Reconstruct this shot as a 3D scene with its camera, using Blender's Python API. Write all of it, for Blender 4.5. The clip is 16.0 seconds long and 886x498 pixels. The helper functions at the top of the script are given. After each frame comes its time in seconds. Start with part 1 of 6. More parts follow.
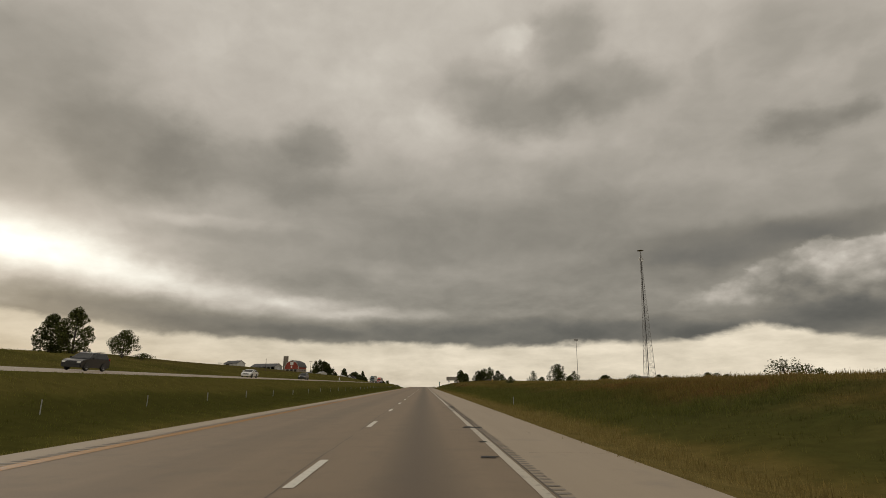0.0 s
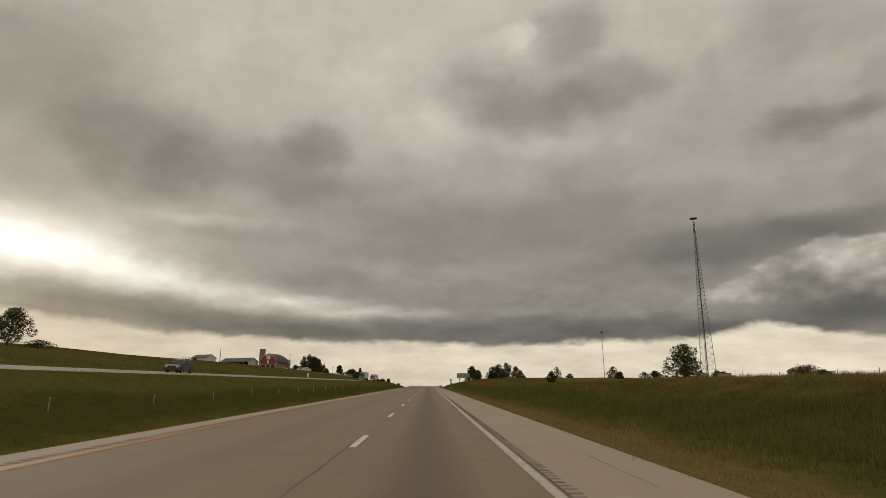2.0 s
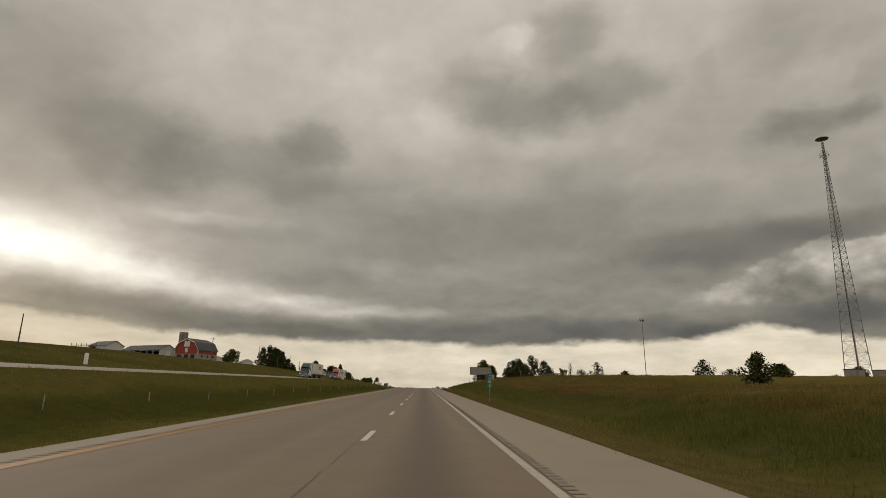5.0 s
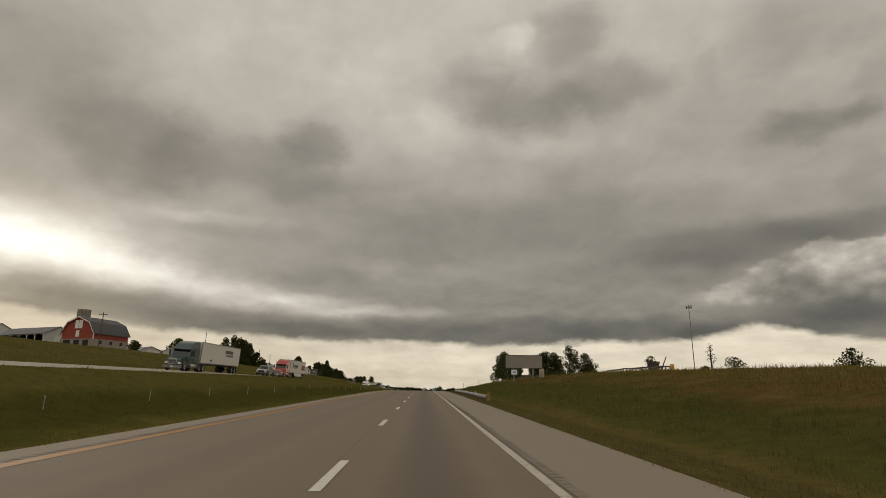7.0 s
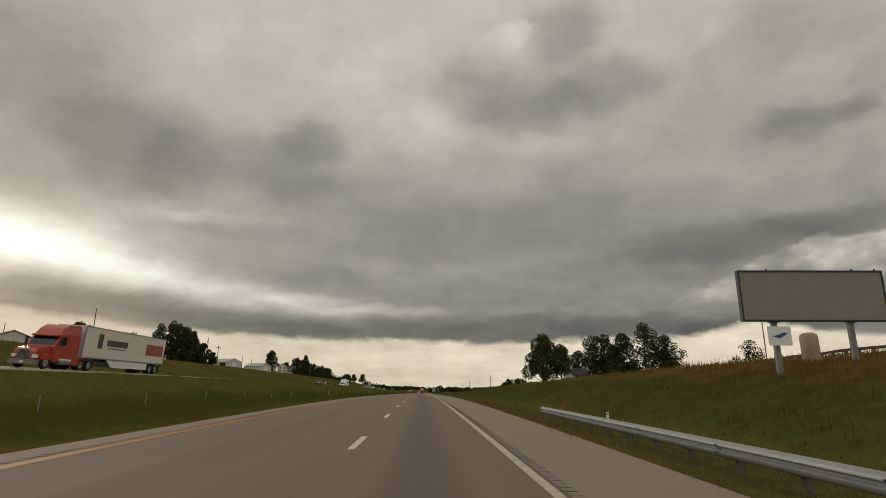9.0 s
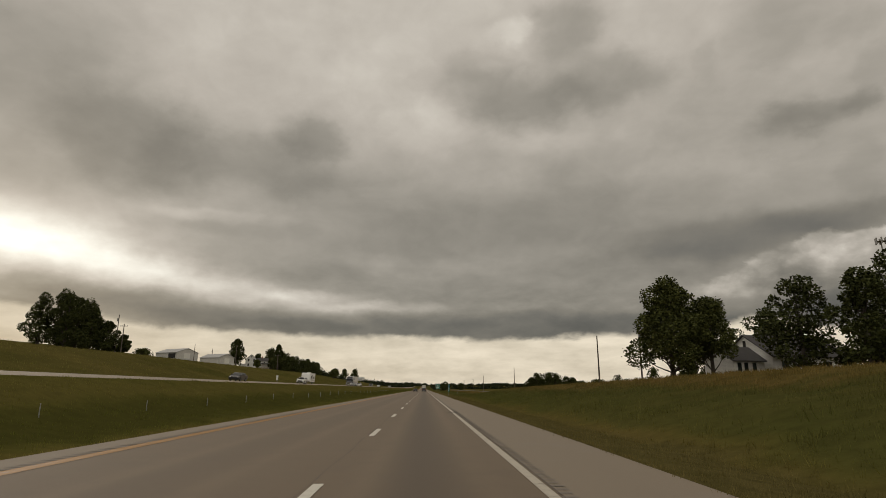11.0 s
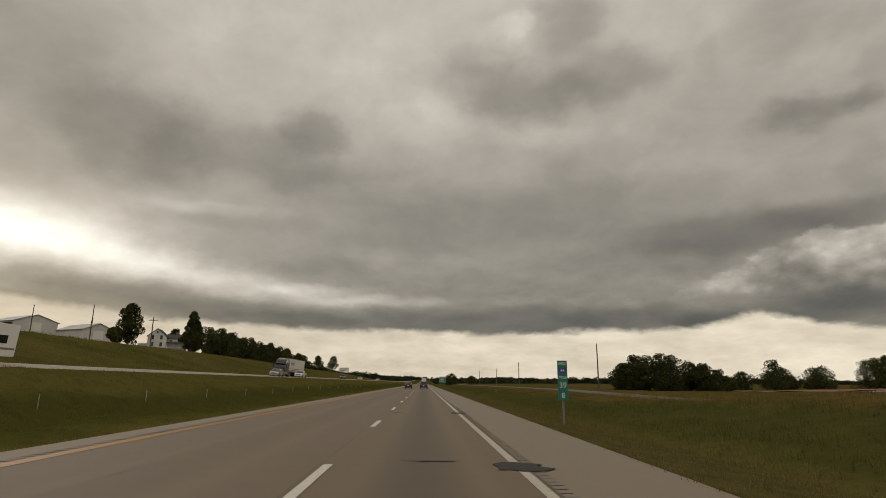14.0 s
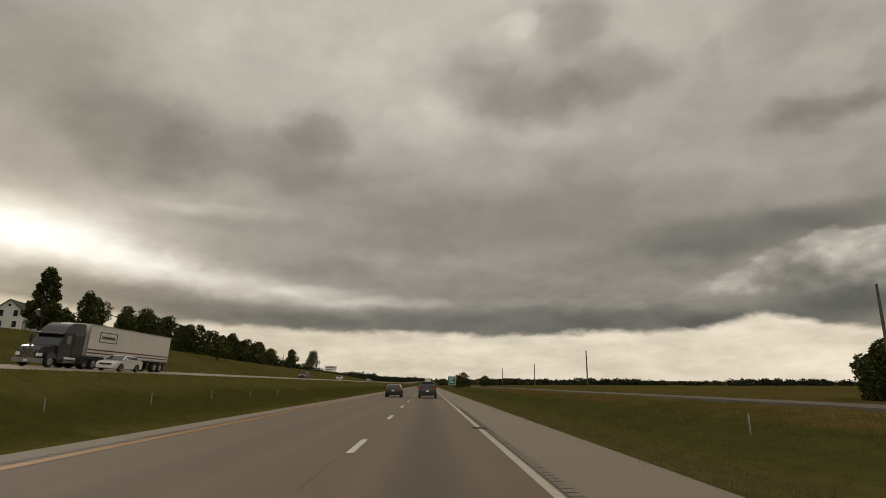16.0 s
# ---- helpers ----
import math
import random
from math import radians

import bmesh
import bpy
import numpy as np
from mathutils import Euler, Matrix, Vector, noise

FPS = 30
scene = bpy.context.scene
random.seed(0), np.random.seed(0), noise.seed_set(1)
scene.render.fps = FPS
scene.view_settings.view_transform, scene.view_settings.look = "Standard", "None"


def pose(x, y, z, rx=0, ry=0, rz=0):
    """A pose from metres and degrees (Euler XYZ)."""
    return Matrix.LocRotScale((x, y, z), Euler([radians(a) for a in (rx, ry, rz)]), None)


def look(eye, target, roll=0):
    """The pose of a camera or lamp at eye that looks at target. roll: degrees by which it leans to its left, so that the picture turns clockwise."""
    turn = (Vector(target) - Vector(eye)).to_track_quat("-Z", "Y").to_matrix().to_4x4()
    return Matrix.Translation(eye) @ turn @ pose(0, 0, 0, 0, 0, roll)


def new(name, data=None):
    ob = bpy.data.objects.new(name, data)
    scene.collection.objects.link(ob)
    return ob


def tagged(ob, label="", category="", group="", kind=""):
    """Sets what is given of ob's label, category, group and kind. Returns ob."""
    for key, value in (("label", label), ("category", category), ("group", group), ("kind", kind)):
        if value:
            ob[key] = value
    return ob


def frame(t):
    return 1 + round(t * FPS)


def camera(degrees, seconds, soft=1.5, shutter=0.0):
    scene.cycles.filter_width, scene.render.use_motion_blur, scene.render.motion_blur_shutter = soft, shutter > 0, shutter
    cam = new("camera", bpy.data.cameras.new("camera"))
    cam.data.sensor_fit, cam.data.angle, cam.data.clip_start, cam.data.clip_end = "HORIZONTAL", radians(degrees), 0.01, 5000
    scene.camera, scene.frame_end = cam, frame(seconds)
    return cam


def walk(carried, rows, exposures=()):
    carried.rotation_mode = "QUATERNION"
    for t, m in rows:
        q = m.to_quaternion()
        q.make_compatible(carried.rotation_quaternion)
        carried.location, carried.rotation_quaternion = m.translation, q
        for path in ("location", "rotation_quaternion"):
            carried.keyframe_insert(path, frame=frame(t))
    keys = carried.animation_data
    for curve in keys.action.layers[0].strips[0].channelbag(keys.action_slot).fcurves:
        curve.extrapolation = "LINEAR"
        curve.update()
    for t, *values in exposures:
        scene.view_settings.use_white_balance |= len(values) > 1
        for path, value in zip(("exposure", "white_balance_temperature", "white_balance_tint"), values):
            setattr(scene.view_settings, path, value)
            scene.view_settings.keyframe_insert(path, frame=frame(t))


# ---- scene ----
cam = camera(77.5, 16.0, soft=0.8, shutter=0.0)

# ---------------------------------------------------------------- the lie of the land
V = 39.5            # metres a second along the road
EYE = 1.47          # lens above the road


def road_z(y):
    """Height of the carriageway: a gentle climb, a long crest, then a slow fall that levels out far away."""
    y = np.asarray(y, float)
    up, down = 0.0095, -0.0095
    t = np.clip((y - 330) / 140, 0, 1)
    e = np.clip((y - 1150) / 700, 0, 1)
    crest = 140 * (t ** 3 - t ** 4 / 2)
    past = np.maximum(y - 470, 0)
    z = up * y + (down - up) * (crest + past)
    far = 700 * (e ** 3 - e ** 4 / 2) + np.maximum(y - 1850, 0)
    return z - down * far


def slope(y):
    return float(road_z(y + 1) - road_z(y - 1)) / 2


# ---------------------------------------------------------------- camera
# seconds, metres right of the lane's middle, yaw, pitch and lean in degrees
PATH = [
    (0.0, 0.090, -1.89, 14.36, -0.15),
    (0.5, 0.077, -1.74, 14.32, -0.30),
    (1.0, 0.063, -1.94, 14.34, -0.46),
    (1.5, 0.050, -1.72, 14.24, -0.19),
    (2.0, 0.017, -1.45, 14.21, -0.13),
    (2.5, -0.017, -1.53, 14.19, -0.11),
    (3.0, -0.050, -1.89, 14.10, -0.32),
    (3.5, -0.067, -1.75, 14.25, -0.28),
    (4.0, -0.084, -2.04, 14.17, -0.46),
    (4.5, -0.101, -2.01, 14.20, -0.45),
    (5.0, -0.119, -1.98, 14.22, -0.43),
    (5.5, -0.136, -1.95, 14.24, -0.42),
    (6.0, -0.153, -1.92, 14.26, -0.40),
    (6.5, -0.170, -1.88, 14.29, -0.38),
    (7.0, -0.146, -1.95, 14.18, -0.59),
    (7.5, -0.122, -1.72, 14.32, -0.19),
    (8.0, -0.098, -1.70, 14.20, -0.29),
    (8.5, -0.074, -1.79, 14.07, -0.20),
    (9.0, -0.050, -2.10, 14.01, -0.15),
    (9.5, -0.044, -2.05, 13.92, -0.13),
    (10.0, -0.038, -2.01, 13.84, -0.11),
    (10.5, -0.032, -1.96, 13.75, -0.09),
    (11.0, -0.026, -1.91, 13.66, -0.07),
    (11.5, -0.020, -1.86, 13.57, -0.05),
    (12.0, 0.013, -2.01, 13.62, -0.14),
    (12.5, 0.047, -1.96, 13.52, -0.25),
    (13.0, 0.080, -1.99, 13.29, -0.30),
    (13.5, 0.068, -1.83, 13.26, -0.22),
    (14.0, 0.055, -1.90, 13.08, -0.39),
    (14.5, 0.042, -1.78, 13.02, -0.30),
    (15.0, 0.030, -1.52, 13.06, -0.35),
    (15.5, 0.015, -1.55, 13.10, -0.35),
    (16.0, 0.000, -1.50, 13.22, -0.35),
]
ROWS = []
for t, x, yaw, pitch, lean in PATH:
    y = V * t
    ROWS.append((t, pose(x, y, float(road_z(y)) + EYE, 90 + pitch, lean, yaw)))
walk(cam, ROWS)

# ---------------------------------------------------------------- light
SUN_AZ, SUN_EL = -39.0, 14.0      # degrees east of the road's heading, and above the horizon


class Tree:
    """Short hand for node trees."""

    def __init__(self, tree):
        self.t = tree

    def n(self, kind, props=None, **ins):
        node = self.t.nodes.new(kind)
        for k, v in (props or {}).items():
            setattr(node, k, v)
        for k, v in ins.items():
            key = int(k[1:]) if k[0] == "i" and k[1:].isdigit() else k.replace("_", " ")
            self.put(node.inputs[key], v)
        return node

    def put(self, socket, v):
        if isinstance(v, bpy.types.NodeSocket):
            self.t.links.new(v, socket)
        elif isinstance(v, bpy.types.Node):
            self.t.links.new(v.outputs[0], socket)
        else:
            socket.default_value = v

    def m(self, op, a, b=0.0, c=0.0):
        return self.n("ShaderNodeMath", {"operation": op}, i0=a, i1=b, i2=c).outputs[0]

    def mix(self, f, a, b, how="MIX"):
        node = self.n("ShaderNodeMix", {"data_type": "RGBA", "blend_type": how})
        for k, v in ((0, f), (6, a), (7, b)):
            if isinstance(v, tuple) and len(v) == 3:
                v = (*v, 1)
            self.put(node.inputs[k], v)
        return node.outputs[2]

    def ramp(self, f, *stops):
        node = self.n("ShaderNodeValToRGB", i0=f)
        el = node.color_ramp.elements
        while len(el) < len(stops):
            el.new(0.5)
        for e, (p, c) in zip(el, stops):
            e.position = p
            e.color = (*c, 1) if isinstance(c, tuple) else (c, c, c, 1)
        return node.outputs[0]

    def noise(self, vec, scale, detail=4.0, rough=0.55, distort=0.0):
        node = self.n("ShaderNodeTexNoise", Scale=scale, Detail=detail, Roughness=rough, Distortion=distort)
        self.put(node.inputs["Vector"], vec)
        return node.outputs[0]


world = bpy.data.worlds.new("overcast_sky")
scene.world = world
world.use_nodes = True
world.node_tree.nodes.clear()
w = Tree(world.node_tree)
way = w.n("ShaderNodeTexCoord").outputs["Generated"]
xyz = w.n("ShaderNodeSeparateXYZ", i0=way)
sx, sy, sz = xyz.outputs
az = w.m("DEGREES", w.m("ARCTAN2", sx, sy))
el = w.m("DEGREES", w.m("ARCSINE", w.m("MINIMUM", w.m("MAXIMUM", sz, -1.0), 1.0)))


def vec(op, a, b=(0, 0, 0), c=(0, 0, 0)):
    node = w.n("ShaderNodeVectorMath", {"operation": op}, i0=a, i1=b)
    if op == "MULTIPLY_ADD":
        w.put(node.inputs[2], c)
    return node.outputs["Value" if op == "DOT_PRODUCT" else "Vector"]


# the deck is looked at from below: its texture is laid out on a level sheet and shrinks towards the horizon
lift = w.m("ADD", w.m("MAXIMUM", sz, 0.0), 0.24)
deck = w.n("ShaderNodeCombineXYZ", i0=w.m("DIVIDE", sx, lift), i1=w.m("DIVIDE", sy, lift), i2=0.0).outputs[0]
flat = vec("MULTIPLY", way, (1.0, 1.0, 1.45))
angle = w.n("ShaderNodeCombineXYZ", i0=az, i1=el, i2=0.0).outputs[0]


def bend(start, where, scale, detail, reach):
    node = w.n("ShaderNodeTexNoise", Scale=scale, Detail=detail, Roughness=0.55)
    w.put(node.inputs["Vector"], where)
    return vec("MULTIPLY_ADD", vec("SUBTRACT", node.outputs["Color"], (.5, .5, .5)), reach, start)


bent = bend(bend(angle, flat, 5.0, 2.0, (5.0, 3.2, 0.0)), flat, 15.0, 5.0, (5.0, 3.4, 0.0))
low_bent = bend(bend(angle, flat, 6.0, 2.0, (4.0, 1.2, 0.0)), flat, 18.0, 5.0, (4.0, 1.3, 0.0))

# heavier parts of the deck, high and low: heading and height in degrees, half widths, strength
HIGH = [(-16.3, 29.7, 13.5, 4.1, 0.1), (9.4, 34.9, 2.4, 1.1, 0.2), (-38.2, 26.5, 7.4, 5.2, -0.28), (38.5, 30.3, 7.4, 2.6, -0.16), (27.4, 26.3, 5.8, 3.5, -0.08),
    (-29.6, 21.3, 5.6, 3.3, -0.46), (-24.5, 20.4, 3.5, 3.0, -0.28), (-12.1, 24.1, 3.3, 1.7, -0.4), (-16.7, 21.2, 4.8, 2.2, -0.3), (10.8, 28.7, 6.6, 2.3, -0.46),
    (16.6, 34.6, 4.1, 2.8, -0.42), (20.7, 29.5, 4.7, 2.0, -0.34), (6.1, 31.9, 3.1, 1.5, -0.18), (0.5, 30.9, 3.9, 1.9, -0.1), (37.9, 22.7, 3.4, 1.3, -0.34),
    (40.8, 23.3, 1.1, 1.0, -0.2), (35.7, 21.5, 3.1, 1.6, -0.14), (42.7, 25.2, 1.9, 1.1, -0.16), (41.1, 17.3, 1.5, 2.3, -0.12), (29.5, 29.9, 0.9, 1.6, -0.08),
    (20.2, 20.9, 5.1, 2.0, -0.12)]
LOW = [(-6.5, 18.6, 9.6, 2.4, -0.17), (0.9, 14.7, 9.0, 2.2, -0.15), (-18.9, 15.0, 5.9, 0.9, -0.14), (14.7, 16.6, 13.2, 2.6, -0.22), (29.9, 13.2, 8.0, 1.6, -0.5),
    (39.2, 13.8, 4.6, 1.1, -0.34), (22.7, 11.3, 6.8, 1.4, -0.22), (5.6, 5.6, 13.7, 1.3, -0.3), (20.1, 5.6, 8.4, 1.2, -0.3), (29.9, 5.2, 5.0, 0.7, -0.35),
    (38.1, 6.4, 4.2, 1.1, -0.45), (-35.2, 8.1, 4.2, 0.7, -0.28), (-28.2, 7.4, 5.3, 0.8, -0.34), (-20.5, 6.3, 6.0, 0.7, -0.36), (-13.3, 5.5, 5.4, 0.6, -0.3),
    (-11.4, 10.6, 6.8, 0.8, -0.06)]
# thinner parts
THIN = [(39.6, 10.0, 2.8, 1.7, 0.34), (34.9, 9.6, 2.5, 1.1, 0.18), (0.2, 26.2, 3.8, 2.5, 0.22), (-21.7, 15.7, 4.4, 0.5, 0.2), (-3.8, 7.6, 5.2, 0.5, 0.26),
    (-11.3, 8.6, 3.9, 0.5, 0.3), (10.2, 7.8, 3.2, 0.5, 0.18), (27.0, 8.7, 1.9, 0.5, 0.22), (20.7, 7.1, 2.1, 0.4, 0.14), (4.5, 12.0, 4.2, 0.8, 0.1),
    (-9.2, 35.1, 7.7, 2.0, 0.05), (12.7, 24.1, 4.3, 0.9, 0.1), (-5.7, 12.5, 4.1, 0.6, 0.1)]
# where the hidden sun shines through
GLOW = [(-36.6, 12.3, 7.1, 2.8, 0.8), (-40.3, 10.8, 5.7, 3.9, 0.5), (-32.0, 11.1, 7.1, 1.9, 0.65), (-26.2, 9.9, 6.8, 1.4, 0.7), (-19.7, 9.0, 6.7, 1.1, 0.68),
    (-12.9, 8.0, 6.6, 0.9, 0.55), (-6.1, 7.2, 6.3, 0.7, 0.42), (-25.6, 14.4, 12.5, 3.1, 0.16)]
# the deck's lower rim: heading, half width, degrees that it lifts
RIM = [(31.5, 4.6, 1.0), (-40.0, 14.0, 1.7), (6.0, 7.0, -0.25), (41.0, 3.0, -0.5)]


def blob(total, a, e, wa, we, amount, place, soft=True):
    d = vec("MULTIPLY_ADD", place, (1 / wa, 1 / we, 0.0), (-a / wa, -e / we, 0.0))
    r2 = vec("DOT_PRODUCT", d, d)
    g = w.m("POWER", 0.3679, r2 if soft else w.m("MULTIPLY", r2, w.m("MULTIPLY", r2, 0.5)))
    return w.m("MULTIPLY_ADD", g, amount, total)


def add(total, value, middle, amount, where=None):
    value = w.m("MULTIPLY", w.m("SUBTRACT", value, middle), amount)
    return w.m("ADD", total, value if where is None else w.m("MULTIPLY", value, where))


def step(value, a, b, top=1.0):
    return w.n("ShaderNodeMapRange", {"interpolation_type": "SMOOTHSTEP"}, i0=value, i1=a, i2=b, i3=0.0, i4=top).outputs[0]


# brightness of the deck with height (logarithmic), then its lumps
rise = w.ramp(w.m("DIVIDE", el, 50.0), (0.0, 0.04), (0.09, 0.10), (0.16, 0.24), (0.28, 0.37), (0.44, 0.49), (0.62, 0.60), (0.80, 0.64))
tone = w.m("MULTIPLY_ADD", rise, 1.9, -1.88)
for c in HIGH:
    tone = blob(tone, *c, bent, False)
for c in LOW + THIN:
    tone = blob(tone, *c, low_bent, False)
for c in GLOW:
    tone = blob(tone, *c, low_bent)
rolls = bend(deck, deck, 1.6, 2.0, (0.5, 0.5, 0.0))
tone = add(tone, w.noise(rolls, 1.5, 6.0, 0.52), 0.5, 0.50)
tone = add(tone, w.noise(rolls, 4.2, 6.0, 0.55), 0.5, 0.30)
tone = add(tone, w.noise(bend(flat, flat, 9.0, 3.0, (0.10, 0.10, 0.06)), 13.0, 5.0, 0.55), 0.5, 0.34)
low_light = step(el, 15.0, 7.0)
tone = add(tone, w.noise(vec("MULTIPLY", bend(way, flat, 14.0, 3.0, (0.03, 0.03, 0.02)), (1.0, 1.0, 2.8)), 12.0, 6.0, 0.58), 0.5, 0.75, low_light)
# a sunlit heap of cloud under the deck's edge
crest = w.ramp(w.m("DIVIDE", w.m("SUBTRACT", az, 18.0), 30.0), (0.0, 0.20), (0.16, 0.46), (0.40, 0.69), (0.56, 0.83), (0.68, 0.845), (0.85, 0.82), (1.0, 0.80))
puffs = w.noise(bend(flat, flat, 16.0, 3.0, (0.07, 0.07, 0.05)), 17.0, 6.0, 0.55)
under = w.m("SUBTRACT", w.m("MULTIPLY", crest, 15.0), w.m("ADD", el, w.m("MULTIPLY", w.m("SUBTRACT", puffs, 0.5), 3.2)))
heap = w.m("MULTIPLY", step(under, -0.2, 0.45), w.m("MULTIPLY", step(el, 6.2, 8.6), step(az, 22.0, 30.0)))
fade = w.m("MULTIPLY_ADD", step(under, 4.0, 0.3), 0.36, 0.10)
tone = w.m("ADD", tone, w.m("MULTIPLY", heap, fade))
for size, strength in ((15.0, 0.75), (34.0, 0.45)):
    lump = w.n("ShaderNodeTexVoronoi", {"feature": "SMOOTH_F1"}, Scale=size, Smoothness=0.35)
    w.put(lump.inputs["Vector"], bend(flat, flat, size * 0.9, 3.0, (1.3 / size, 1.3 / size, 1.0 / size)))
    tone = add(tone, lump.outputs["Distance"], 0.42, -strength, heap)
tone = add(tone, w.noise(bend(flat, flat, 20.0, 3.0, (0.06, 0.06, 0.05)), 14.0, 5.0, 0.55), 0.5, 1.3, heap)
# unseen sky behind the camera, raised to brighten whatever faces it
behind = step(sy, 0.2, -0.5, 0.55)
tone = w.m("ADD", tone, behind)
lum = w.m("MINIMUM", w.m("EXPONENT", tone), 1.25)
tint = w.ramp(lum, (0.07, (1.03, 1.0, 0.91)), (0.20, (1.09, 1.0, 0.83)), (0.45, (1.10, 1.0, 0.86)), (1.0, (1.03, 1.0, 0.89)))
cloud = vec("SCALE", tint)
w.put(cloud.node.inputs["Scale"], lum)
rim = w.m("SUBTRACT", el, 4.65)
for a, wa, up in RIM:
    d = w.m("DIVIDE", w.m("SUBTRACT", az, a), wa)
    rim = w.m("SUBTRACT", rim, w.m("MULTIPLY", w.m("POWER", 0.3679, w.m("MULTIPLY", d, d)), up))
ragged = w.noise(vec("MULTIPLY", way, (1.0, 1.0, 2.0)), 16.0, 6.0, 0.58, 0.3)
rim = w.m("ADD", rim, w.m("MULTIPLY", w.m("SUBTRACT", ragged, 0.5), 1.6))
gap = step(rim, 0.35, -0.45)
low = w.mix(w.ramp(w.noise(vec("MULTIPLY", way, (1.0, 1.0, 3.5)), 9.0, 6.0, 0.6), (0.3, 0.0), (0.7, 1.0)), (0.60, 0.527, 0.405), (0.88, 0.78, 0.615))
low = w.mix(1.0, low, w.ramp(w.m("MULTIPLY_ADD", az, 0.0125, 0.5), (0.0, 0.70), (0.30, 0.90), (0.55, 0.98), (0.9, 1.06)), "MULTIPLY")
deck_colour = w.mix(gap, cloud, low)
nishita = w.n("ShaderNodeTexSky", {"sky_type": "NISHITA", "sun_disc": False, "sun_elevation": radians(SUN_EL),
                                  "sun_rotation": radians(SUN_AZ)})
clear = w.n("ShaderNodeBackground", Color=nishita.outputs[0], Strength=0.05)
grey = w.n("ShaderNodeBackground", Color=deck_colour, Strength=1.0)
both = w.n("ShaderNodeMixShader", i0=0.94, i1=clear.outputs[0], i2=grey.outputs[0])
w.n("ShaderNodeOutputWorld", Surface=both.outputs[0])

sun = new("sun", bpy.data.lights.new("sun", "SUN"))
sun.data.energy, sun.data.angle, sun.data.color = 0.5, radians(14), (1.0, 0.93, 0.82)
sun.matrix_world = look((0, 0, 0), (-math.sin(radians(SUN_AZ)), -math.cos(radians(SUN_AZ)), -math.tan(radians(SUN_EL))))


# ---------------------------------------------------------------- materials
def material(name, build):
    mat = bpy.data.materials.new(name)
    mat.use_nodes = True
    mat.node_tree.nodes.clear()
    t = Tree(mat.node_tree)
    bsdf = t.n("ShaderNodeBsdfPrincipled")
    t.n("ShaderNodeOutputMaterial", Surface=bsdf.outputs[0])
    build(t, bsdf, t.n("ShaderNodeTexCoord").outputs["Object"])
    return mat


def bump(t, b, height, strength, distance):
    node = t.n("ShaderNodeBump", Strength=strength, Distance=distance, Height=height)
    t.put(b.inputs["Normal"], node.outputs[0])


def plain(name, colour, rough=0.6, metal=0.0, vary=0.12, scale=3.0, coat=0.0):
    def build(t, b, co):
        n = t.noise(co, scale, 5.0)
        dark = tuple(c * (1 - vary) for c in colour)
        light = tuple(min(1, c * (1 + vary)) for c in colour)
        t.put(b.inputs["Base Color"], t.mix(n, dark, light))
        t.put(b.inputs["Roughness"], t.m("ADD", rough - 0.08, t.m("MULTIPLY", t.noise(co, scale * 4), 0.16)))
        b.inputs["Metallic"].default_value = metal
        b.inputs["Coat Weight"].default_value = coat
    return material(name, build)


def glassy(name, colour=(0.02, 0.024, 0.026)):
    def build(t, b, co):
        t.put(b.inputs["Base Color"], (*colour, 1))
        b.inputs["Roughness"].default_value = 0.08
    return material(name, build)


def asphalt_build(t, b, co):
    sep = t.n("ShaderNodeSeparateXYZ", i0=co)
    long = t.n("ShaderNodeMapping", Vector=co, Scale=(1.0, 0.03, 1.0)).outputs[0]
    streak = t.noise(long, 1.4, 5.0, 0.6)
    grain = t.noise(co, 60.0, 3.0)
    patch = t.noise(co, 0.15, 4.0)
    col = t.mix(streak, (0.162, 0.114, 0.068), (0.230, 0.161, 0.096))
    col = t.mix(t.m("MULTIPLY", patch, 0.35), col, (0.14, 0.112, 0.085))
    # the asphalt turns darker from 180 to 330 metres along
    later = t.n("ShaderNodeMapRange", {"interpolation_type": "SMOOTHSTEP"}, i0=sep.outputs[1], i1=180.0, i2=330.0, i3=0.0, i4=0.82).outputs[0]
    col = t.mix(later, col, (0.116, 0.081, 0.050))
    # the oil-darkened strip along the middle of the driving lane, and a fainter one in the passing lane
    for mid, wide, depth in ((-0.05, 0.72, 0.66), (-4.4, 0.9, 0.20)):
        d = t.m("DIVIDE", t.m("SUBTRACT", t.m("ADD", sep.outputs[0], t.m("MULTIPLY", t.noise(long, 0.8), 0.3)), mid + 0.15), wide)
        g = t.m("MULTIPLY", t.m("EXPONENT", t.m("MULTIPLY", t.m("MULTIPLY", d, d), -1.0)), depth)
        col = t.mix(g, col, (0.052, 0.038, 0.027))
    for mid in (-0.95, 0.95, -5.2, -3.3):
        d = t.m("DIVIDE", t.m("SUBTRACT", sep.outputs[0], mid), 0.28)
        g = t.m("MULTIPLY", t.m("EXPONENT", t.m("MULTIPLY", t.m("MULTIPLY", d, d), -1.0)), t.m("MULTIPLY", streak, 0.30))
        col = t.mix(g, col, (0.25, 0.185, 0.120))
    blotch = t.ramp(t.noise(co, 0.9, 6.0, 0.7), (0.36, 0.22), (0.50, 0.0))
    col = t.mix(blotch, col, (0.085, 0.064, 0.044))
    col = t.mix(t.m("MULTIPLY", grain, 0.25), col, (0.26, 0.21, 0.15))
    t.put(b.inputs["Base Color"], col)
    b.inputs["Roughness"].default_value = 0.85
    bump(t, b, grain, 0.3, 0.006)


